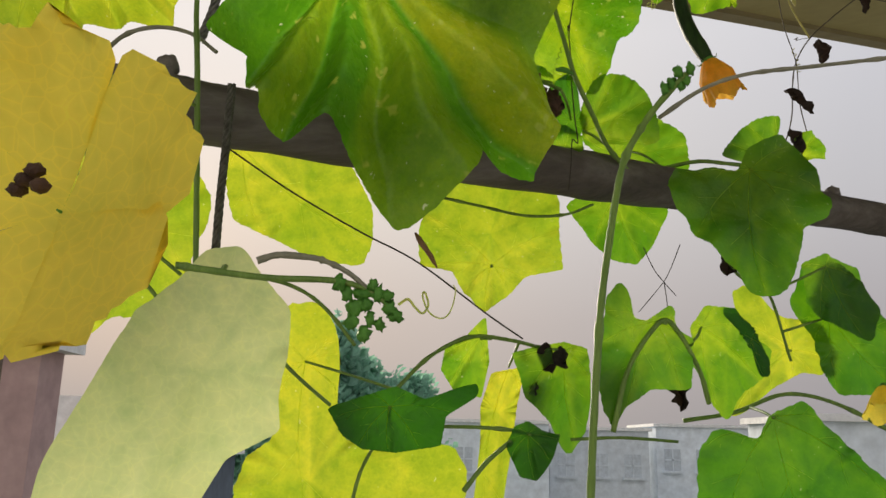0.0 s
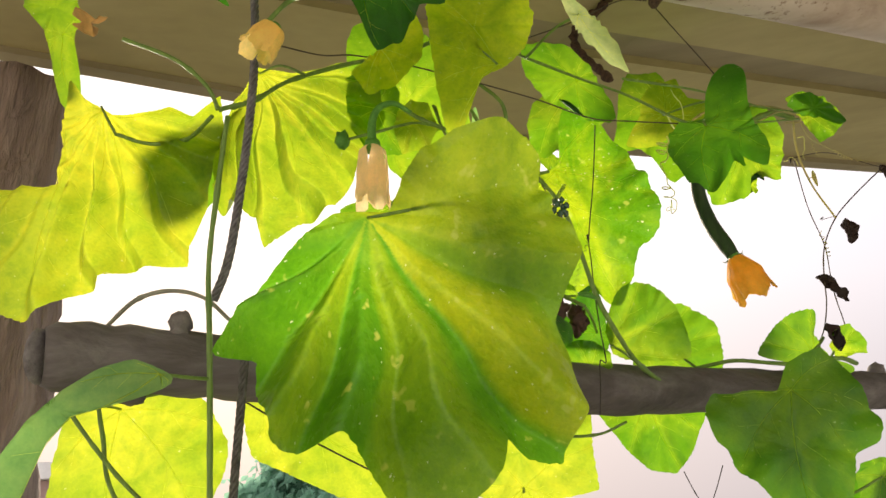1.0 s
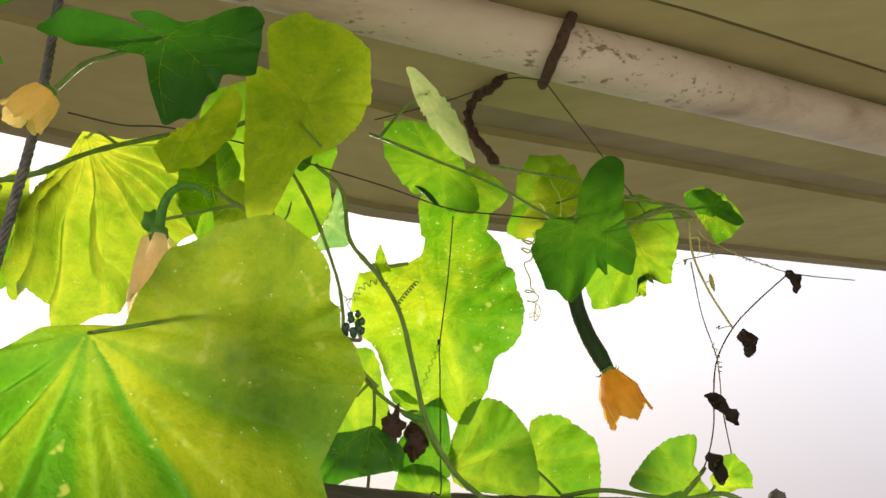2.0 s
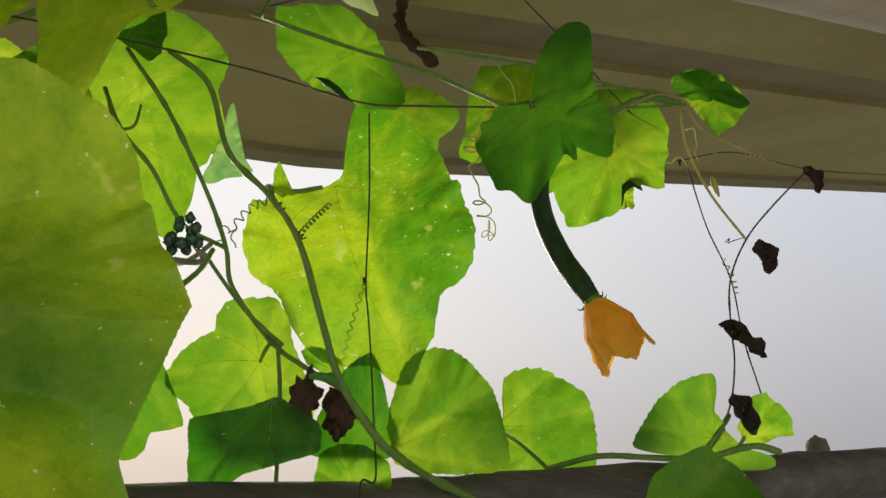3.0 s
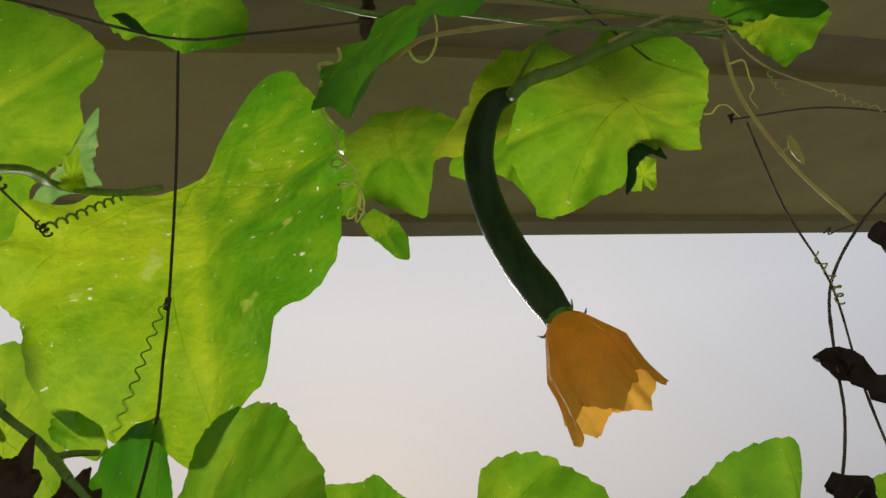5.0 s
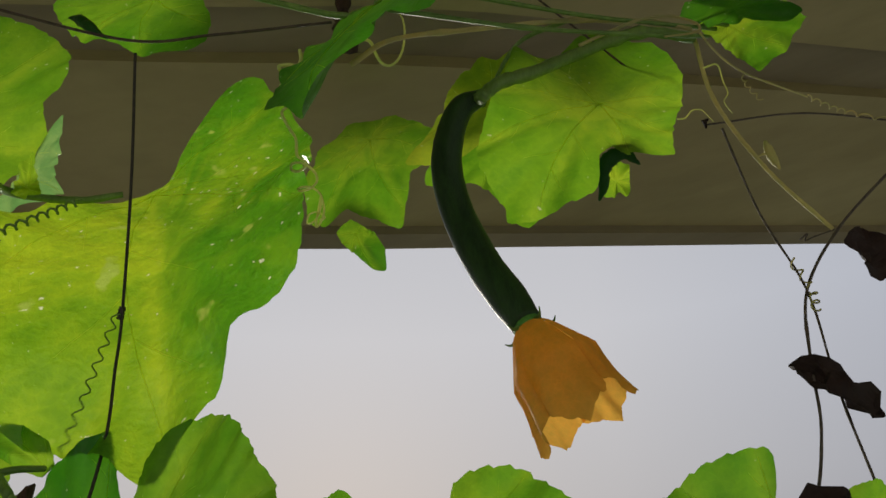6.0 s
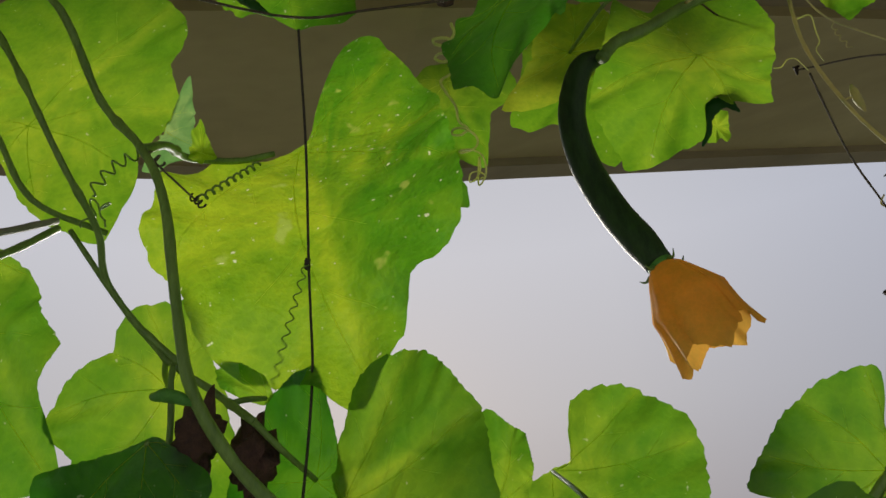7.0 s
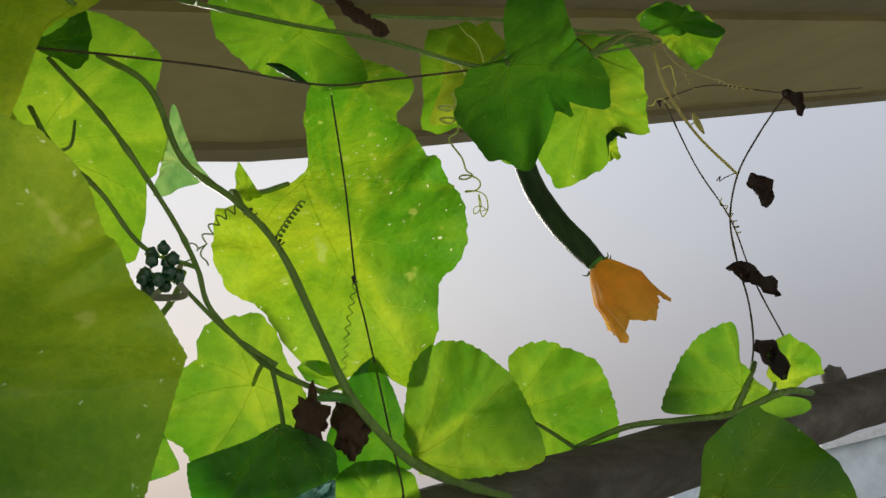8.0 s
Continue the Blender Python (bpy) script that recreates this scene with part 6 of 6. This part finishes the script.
dry_leaf(vine_g, (0.3870, 0.772, 1.914), 0.0185, 1, "dead curled leaf, nearly black", 1.45, way=(0.12, 0.0, -1.0), shut=0.5)
dry_leaf(vine_g, (0.3375, 0.750, 1.8470), 0.016, 2, "dead curled leaf, nearly black", 2.4, way=(0.66, -0.05, -0.75), shut=0.6)
dry_leaf(vine_g, (0.450, 0.80, 1.987), 0.015, 4, "small dead leaf on a thread", 1.7, way=(0.15, 0.0, -1.0), shut=0.5)
dry_leaf(vine_g, (0.325, 0.718, 1.791), 0.017, 6, "dead curled leaf, nearly black", 1.6, way=(0.30, 0.0, -0.95), shut=0.6)
dry_leaf(vine_g, (0.333, 0.752, 1.974), 0.005, 7, "small dead leaf on a thread", 1.0)
dry_leaf(vine_b, (0.253, 0.70, 1.672), 0.024, 8, "dead curled leaf, nearly black", 1.2)
dry_leaf(vine_b, (0.194, 0.66, 1.552), 0.020, 9, "dead curled leaf, nearly black", 1.2)
dry_leaf(vine_l, (-0.325, 0.585, 2.055), 0.03, 10, "brown shrivelled leaf beside the post", 0.8, "drybrown")


child("dry_tip", *tube_data(smooth_path([(-0.0166, 0.4750, 1.6203), (-0.0119, 0.4750, 1.6131), (-0.0066, 0.4750, 1.6057), (-0.0027, 0.4750, 1.5989)], 4), [0.0006, 0.0012, 0.0016, 0.0017, 0.0016, 0.0018, 0.0016, 0.0015, 0.0014, 0.0013, 0.0012, 0.0009, 0.0004], 6, 0.2, 3), "rust", vine_m, "withered brown tip of the great leaf")
dry_leaf(vine_l, (-0.292, 0.606, 1.612), 0.036, 31, "browned, shrivelled edge of a yellow leaf", 0.8, "drybrown", way=(0.25, 0.0, -1.0), shut=0.3)
dry_leaf(vine_l, (-0.284, 0.598, 1.594), 0.034, 32, "dark brown rolled edge of a dried leaf", 0.7, "pod", way=(0.5, 0.0, -0.8), shut=0.5)
dry_leaf(vine_b, (0.080, 0.66, 1.560), 0.022, 33, "dead curled leaf, nearly black", 1.1, way=(0.95, 0.0, 0.25), shut=0.7)
dry_leaf(vine_b, (0.0765, 0.66, 1.546), 0.010, 34, "small dead leaf on a thread", 1.3)
tendril(vine_b, [(-0.1620, 0.5480, 1.6076), (-0.1699, 0.5480, 1.5968), (-0.1772, 0.5480, 1.5846)], 3, 0.0065, 0.0016, "thread", "dark dried tendril knotted round two stems")
dry_leaf(vine_l, (-0.2115, 0.5500, 1.6391), 0.026, 25, "small dead leaf, dark green to black", 0.9)
vine_stem(vine_b, "stem", "string", 0.0004, 0.0003, [(0.1680, 0.6600, 1.6597), (0.1760, 0.6600, 1.6413), (0.1843, 0.6600, 1.6300), (0.1939, 0.6600, 1.6188)], 90)
vine_stem(vine_b, "stem", "string", 0.0004, 0.0003, [(0.2004, 0.6650, 1.6641), (0.1910, 0.6650, 1.6419), (0.1833, 0.6650, 1.6291), (0.1636, 0.6650, 1.6057)], 91)
vine_stem(vine_b, "stem", "string", 0.0004, 0.0003, [(0.1843, 0.6600, 1.6300), (0.1857, 0.6600, 1.6055), (0.1783, 0.6600, 1.5748)], 92)

for k, c in enumerate([(0.0538, 0.1736, 1.5826), (0.0558, 0.1738, 1.5810), (0.0528, 0.1750, 1.5804), (0.0564, 0.1726, 1.5830), (0.0514, 0.1759, 1.5794), (0.0547, 0.1747, 1.5798)]):
    child("flower_bud", *blob_data(c, 0.0011, 0.0010, 0.0015, k + 40, 0.8), "bud", vine_b)

# nubs and side buds on the stems
child("side_bud", *tube_data(smooth_path([(0.0872, 0.5970, 1.7885), (0.0942, 0.5960, 1.7876), (0.1012, 0.5970, 1.7846)], 4), 0.0022 * np.sin(np.linspace(0.5, 2.7, 9)), 8, 0.1, 3), "bud", vine_m)

# a cluster of small buds close in front, with its tendril
for k, c in enumerate([(-0.0296, 0.3247, 1.5511), (-0.0256, 0.3242, 1.5557), (-0.0320, 0.3237, 1.5555), (-0.0283, 0.3257, 1.5455), (-0.0205, 0.3255, 1.5503), (-0.0341, 0.3245, 1.5498), (-0.0244, 0.3263, 1.5434), (-0.0304, 0.3262, 1.5398), (-0.0181, 0.3262, 1.5470), (-0.0376, 0.3231, 1.5553), (-0.0217, 0.3247, 1.5547), (-0.0357, 0.3251, 1.5441), (-0.0275, 0.3235, 1.5590), (-0.0411, 0.3219, 1.5596)]):
    child("flower_bud", *blob_data(c, 0.0021 + 0.0006 * (k % 3), 0.0020, 0.0026 + 0.0007 * (k % 2), k, 0.9), "bud", vine_b)
free_tendril(vine_b, [(-0.0174, 0.3305, 1.5523), (-0.0135, 0.3302, 1.5547), (-0.0104, 0.3309, 1.5514), (-0.0073, 0.3313, 1.5492), (-0.0051, 0.3308, 1.5527), (-0.0066, 0.3299, 1.5577), (-0.0075, 0.3302, 1.5560), (-0.0052, 0.3312, 1.5504), (-0.0017, 0.3316, 1.5477), (0.0020, 0.3316, 1.5478), (0.0047, 0.3310, 1.5518), (0.0060, 0.3298, 1.5586), (0.0050, 0.3294, 1.5609)], 0.0006)
vine_stem(vine_b, "stem", "greystem", 0.0016, 0.0010, [(-0.0730, 0.3148, 1.5661), (-0.0656, 0.3159, 1.5688), (-0.0547, 0.3180, 1.5689), (-0.0469, 0.3195, 1.5677), (-0.0378, 0.3215, 1.5637), (-0.0298, 0.3235, 1.5578)], 88)

# tendrils
free_tendril(vine_g, [(0.1802, 0.6340, 1.9421), (0.1810, 0.6340, 1.9364), (0.1772, 0.6360, 1.9333), (0.1722, 0.6380, 1.9371), (0.1727, 0.6340, 1.9359), (0.1782, 0.6320, 1.9331), (0.1797, 0.6350, 1.9323), (0.1785, 0.6370, 1.9279), (0.1751, 0.6380, 1.9268), (0.1713, 0.6400, 1.9313), (0.1744, 0.6350, 1.9288), (0.1786, 0.6330, 1.9254), (0.1795, 0.6360, 1.9233), (0.1777, 0.6380, 1.9203), (0.1731, 0.6390, 1.9183), (0.1748, 0.6400, 1.9127), (0.1776, 0.6420, 1.9070), (0.1782, 0.6430, 1.9002), (0.1810, 0.6450, 1.8975), (0.1774, 0.6480, 1.8973), (0.1742, 0.6480, 1.8985), (0.1757, 0.6450, 1.8985), (0.1801, 0.6430, 1.8962), (0.1837, 0.6450, 1.8936), (0.1839, 0.6480, 1.8918), (0.1812, 0.6500, 1.8906), (0.1764, 0.6520, 1.8918), (0.1765, 0.6500, 1.8914), (0.1815, 0.6470, 1.8886), (0.1851, 0.6480, 1.8858), (0.1857, 0.6510, 1.8817), (0.1844, 0.6530, 1.8785), (0.1815, 0.6550, 1.8778), (0.1828, 0.6550, 1.8902), (0.1828, 0.6550, 1.8843), (0.1804, 0.6560, 1.8808), (0.1779, 0.6560, 1.8803), (0.1788, 0.6550, 1.8831), (0.1820, 0.6540, 1.8828), (0.1847, 0.6550, 1.8807), (0.1823, 0.6560, 1.8809)], 0.0007, "pale coiled tendril")
tendril(vine_m, [(0.109, 0.658, 1.858), (0.100, 0.663, 1.835), (0.092, 0.668, 1.812)], 9, 0.0013, 0.0003, "stem", even=True)
tendril(vine_m, [(0.0900, 0.650, 1.905), (0.0830, 0.640, 1.892), (0.0766, 0.628, 1.877)], 9, 0.0014, 0.0005, "stem", even=True)
tendril(vine_m, [(0.066, 0.607, 1.889), (0.055, 0.606, 1.884), (0.046, 0.606, 1.874)], 5, 0.0020, 0.0004, "stem", even=True)
tendril(vine_m, [(0.033, 0.62, 1.870), (0.040, 0.62, 1.880), (0.044, 0.62, 1.868)], 3, 0.003, 0.0004, "stem")
free_tendril(vine_g, [(0.1907, 0.6750, 1.9896), (0.1941, 0.6750, 1.9858), (0.1963, 0.6750, 1.9782), (0.1990, 0.6750, 1.9719), (0.2027, 0.6750, 1.9695), (0.2063, 0.6750, 1.9726), (0.2085, 0.6750, 1.9799), (0.2091, 0.6750, 1.9903), (0.2076, 0.6750, 1.9992), (0.2035, 0.6750, 2.0056), (0.2005, 0.6750, 2.0134)], 0.0008)
tendril(vine_g, [(0.352, 0.757, 1.895), (0.356, 0.757, 1.880), (0.354, 0.752, 1.868)], 5, 0.0016, 0.0004, "drystem", even=True)

vine_stem(vine_m, "tendril", "thread", 0.0005, 0.0004, [(0.0651, 0.609, 1.8895), (0.0700, 0.617, 1.8840), (0.0766, 0.628, 1.8770)], 95)
tendril(vine_m, [(0.0745, 0.627, 1.8790), (0.0770, 0.628, 1.8770), (0.0790, 0.629, 1.8745)], 3, 0.0013, 0.0004, "string", even=True)
tendril(vine_m, [(0.0660, 0.610, 1.8885), (0.0685, 0.611, 1.8870), (0.0700, 0.612, 1.8845)], 2, 0.0020, 0.0005, "thread", even=True)

# dried curls and a shrunken bud beside the dried stem
vine_stem(vine_g, "stem", "drystem", 0.0008, 0.0005, [(0.2814, 0.7000, 1.9850), (0.2955, 0.7050, 1.9949), (0.3099, 0.7100, 2.0038), (0.3234, 0.7130, 2.0057), (0.3332, 0.7160, 2.0026), (0.3362, 0.7170, 1.9988), (0.3330, 0.7170, 1.9961), (0.3197, 0.7140, 1.9942)], 61)
vine_stem(vine_g, "tendril", "drystem", 0.0005, 0.0004, [(0.3357, 0.7180, 1.9963), (0.3395, 0.7220, 1.9901), (0.3457, 0.7300, 1.9876), (0.3558, 0.7420, 1.9883), (0.3674, 0.7520, 1.9890), (0.3857, 0.7650, 1.9873)], 62)
tendril(vine_g, [(0.3857, 0.7650, 1.9873), (0.3977, 0.7750, 1.9867), (0.4098, 0.7830, 1.9865), (0.4360, 0.8000, 1.9893)], 8, 0.0011, 0.0004, "drystem", even=True)
tendril(vine_g, [(0.3539, 0.7420, 1.9881), (0.3549, 0.7420, 1.9796), (0.3588, 0.7440, 1.9723)], 4, 0.0009, 0.0003, "drystem", even=True)
free_tendril(vine_g, [(0.3190, 0.7350, 1.9631), (0.3226, 0.7350, 1.9628), (0.3262, 0.7350, 1.9664), (0.3300, 0.7350, 1.9660), (0.3318, 0.7350, 1.9627), (0.3339, 0.7350, 1.9576)], 0.0004)
free_tendril(vine_g, [(0.3354, 0.7300, 1.9859), (0.3415, 0.7300, 1.9863), (0.3431, 0.7350, 1.9802), (0.3447, 0.7400, 1.9771), (0.3420, 0.7400, 1.9724), (0.3443, 0.7420, 1.9664)], 0.0005)
child("bud", *tube_data(smooth_path([(0.3606, 0.7660, 1.9660), (0.3611, 0.7660, 1.9580), (0.3628, 0.7660, 1.9485)], 5), 0.0023 * np.sin(np.linspace(0.25, 2.95, 11)) ** 0.8, 8, 0.12, 3), "drystem", vine_g, "shrunken dry bud")
vine_stem(vine_g, "stem", "drystem", 0.0005, 0.0005, [(0.3533, 0.7640, 1.9549), (0.3567, 0.7650, 1.9576), (0.3606, 0.7660, 1.9581)], 63)
vine_stem(vine_g, "tendril", "thread", 0.0004, 0.0003, [(0.3644, 0.7780, 1.9166), (0.3685, 0.7790, 1.9196), (0.3665, 0.7790, 1.9161), (0.3715, 0.7800, 1.9182), (0.3804, 0.7800, 1.9201)], 64)

# brown rope tied round the pipe
coir = base_of("coir_rope", (0.2073, 0.735, 2.161), "frayed brown rope tied round the pipe", "rope")
knot_at = np.array([0.2073, 0.735, 2.161])
k0 = min(range(len(pipe_path) - 1), key=lambda i: np.linalg.norm((pipe_path[i] + pipe_path[i + 1]) / 2 - knot_at))
seg_a, seg_b = pipe_path[k0], pipe_path[k0 + 1]
seg = (seg_b - seg_a) / np.linalg.norm(seg_b - seg_a)
centre = seg_a + seg * ((knot_at - seg_a) @ seg)
u_ = knot_at - centre
u_ /= np.linalg.norm(u_)
w_ = np.cross(seg, u_)
loop = [centre + (u_ * math.cos(a) + w_ * math.sin(a)) * 0.0325 + seg * 0.006 * math.sin(a) for a in np.linspace(0, 2 * math.pi, 28)]
child("loop", *tube_data(loop, 0.0052, 8, 0.15, 5), "coir", coir)
tail = smooth_path([tuple(centre + u_ * 0.034), (0.1749, 0.7500, 2.1830), (0.1584, 0.7650, 2.1735), (0.1408, 0.7850, 2.1724), (0.1331, 0.8000, 2.1627), (0.1363, 0.7900, 2.1332), (0.1484, 0.7650, 2.0983), (0.1589, 0.7455, 2.0697)], 6)
child("tail", *tube_data(tail, [0.0048 * (1 + 0.25 * math.sin(k * 1.9)) for k in range(len(tail))], 8, 0.2, 6), "coir", coir)


# ---- far off: tree, houses ----
def far_tree(at, height, spread, seed, label):
    """A tree: tapered trunk, limbs, and a crown of many small leaf clumps with gaps."""
    rng = random.Random(seed)
    t = base_of("tree", at, label, "tree")
    a = Vector(at)
    trunk = smooth_path([tuple(a), tuple(a + Vector((0.1, 0, height * 0.3))), tuple(a + Vector((-0.1, 0.1, height * 0.6)))], 5)
    child("trunk", *tube_data(trunk, np.linspace(0.28, 0.12, len(trunk)), 8), "trunk", t)
    limbs, clumps = [], []
    for k in range(22):
        ang, up = rng.uniform(0, 6.28), rng.uniform(0.30, 0.98)
        rr = spread * math.sqrt(max(0.05, 1 - ((up - 0.6) / 0.42) ** 2)) * rng.uniform(0.55, 1.0)
        e = a + Vector((math.cos(ang) * rr, math.sin(ang) * rr, height * up))
        s = a + Vector((0, 0, height * min(0.6, up * 0.6)))
        limbs.append(tube_data(smooth_path([tuple(s), tuple((s + e) / 2 + Vector((0, 0, 0.3))), tuple(e)], 4), np.linspace(0.09, 0.02, 9), 5))
        for c in range(1000):
            q = e + Vector((rng.gauss(0, 0.34), rng.gauss(0, 0.34), rng.gauss(0, 0.26))) * spread * 0.42
            d = Vector((rng.gauss(0, 1), rng.gauss(0, 1), rng.gauss(0, 1))).normalized()
            f = d.orthogonal().normalized()
            g = d.cross(f)
            z = rng.uniform(0.09, 0.24)
            clumps.append(([q + f * z, q + g * z * 0.6 + d * z * 0.2, q - f * z, q - g * z * 0.6 + d * z * 0.2], [(0, 1, 2, 3)]))
    child("limbs", *join_data(limbs), "trunk", t)
    child("crown", *join_data(clumps), "treeleaf", t, smooth=False)
    return t


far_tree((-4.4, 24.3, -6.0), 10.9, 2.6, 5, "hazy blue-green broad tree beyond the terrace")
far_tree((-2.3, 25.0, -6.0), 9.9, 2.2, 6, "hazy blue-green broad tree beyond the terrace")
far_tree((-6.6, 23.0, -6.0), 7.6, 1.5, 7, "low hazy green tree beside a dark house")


def house(at, w, d, h, wall, floors, bays, label, parapet="white", upstand=0.0):
    """A flat-roofed house: walls, roof slab, parapet and a front of windows with frames and sills."""
    x, y, z = at
    t = base_of("house", at, label, "house")
    child("wall", *box_data(x, x + w, y, y + d, z, z + h), wall, t, smooth=False)
    child("roof", *box_data(x - 0.15, x + w + 0.15, y - 0.15, y + d + 0.15, z + h + 0.004, z + h + 0.16), parapet, t, smooth=False)
    if upstand:
        top = z + h + 0.164
        for sides in ((x, x + w, y, y + 0.14), (x, x + 0.14, y + 0.144, y + d), (x + w - 0.14, x + w, y + 0.144, y + d)):
            child("parapet", *box_data(*sides, top, top + upstand), parapet, t, "white painted parapet", smooth=False)
    for i in range(floors):
        for j in range(bays):
            cx = x + w * (j + 0.5) / bays
            cz = z + h - 1.7 - 3.0 * i
            ww = min(1.1, w / bays * 0.5)
            win = child("window", *box_data(cx - ww / 2, cx + ww / 2, y - 0.03, y + 0.02, cz - 0.55, cz + 0.55), "glass", t, smooth=False)
            child("sill", *box_data(cx - ww / 2 - 0.1, cx + ww / 2 + 0.1, y - 0.16, y - 0.004, cz - 0.68, cz - 0.56), wall, win, smooth=False)
            child("frame", *join_data([box_data(cx - 0.03, cx + 0.03, y - 0.06, y - 0.032, cz - 0.55, cz + 0.55), box_data(cx - ww / 2, cx + ww / 2, y - 0.06, y - 0.034, cz - 0.03, cz + 0.03)]), wall, win, smooth=False)
    return t


house((-6.4, 13.0, -6.0), 2.3, 4.0, 7.15, "slate", 2, 2, "dark slate-grey house with a white parapet", "white", 0.75)
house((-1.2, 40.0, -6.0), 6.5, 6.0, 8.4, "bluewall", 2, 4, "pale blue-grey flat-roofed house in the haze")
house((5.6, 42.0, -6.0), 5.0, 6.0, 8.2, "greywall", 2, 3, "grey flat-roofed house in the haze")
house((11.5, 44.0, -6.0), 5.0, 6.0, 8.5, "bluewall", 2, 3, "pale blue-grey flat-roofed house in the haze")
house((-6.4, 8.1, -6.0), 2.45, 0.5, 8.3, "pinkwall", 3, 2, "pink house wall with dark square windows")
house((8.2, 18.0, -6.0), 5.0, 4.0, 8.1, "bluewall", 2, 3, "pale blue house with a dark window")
house((-1.9, 18.0, -6.0), 0.9, 0.9, 7.7, "greywall", 0, 0, "narrow grey stair tower")
tank = base_of("water_tank", (3.0, 41.0, 2.4), "grey rooftop water tank", "tank")
child("tank_body", *tube_data([(3.0, 41.0, 2.56), (3.0, 41.0, 3.0), (3.0, 41.0, 3.35), (3.0, 41.0, 3.45)], [0.42, 0.42, 0.42, 0.2], 14), "greywall", tank)
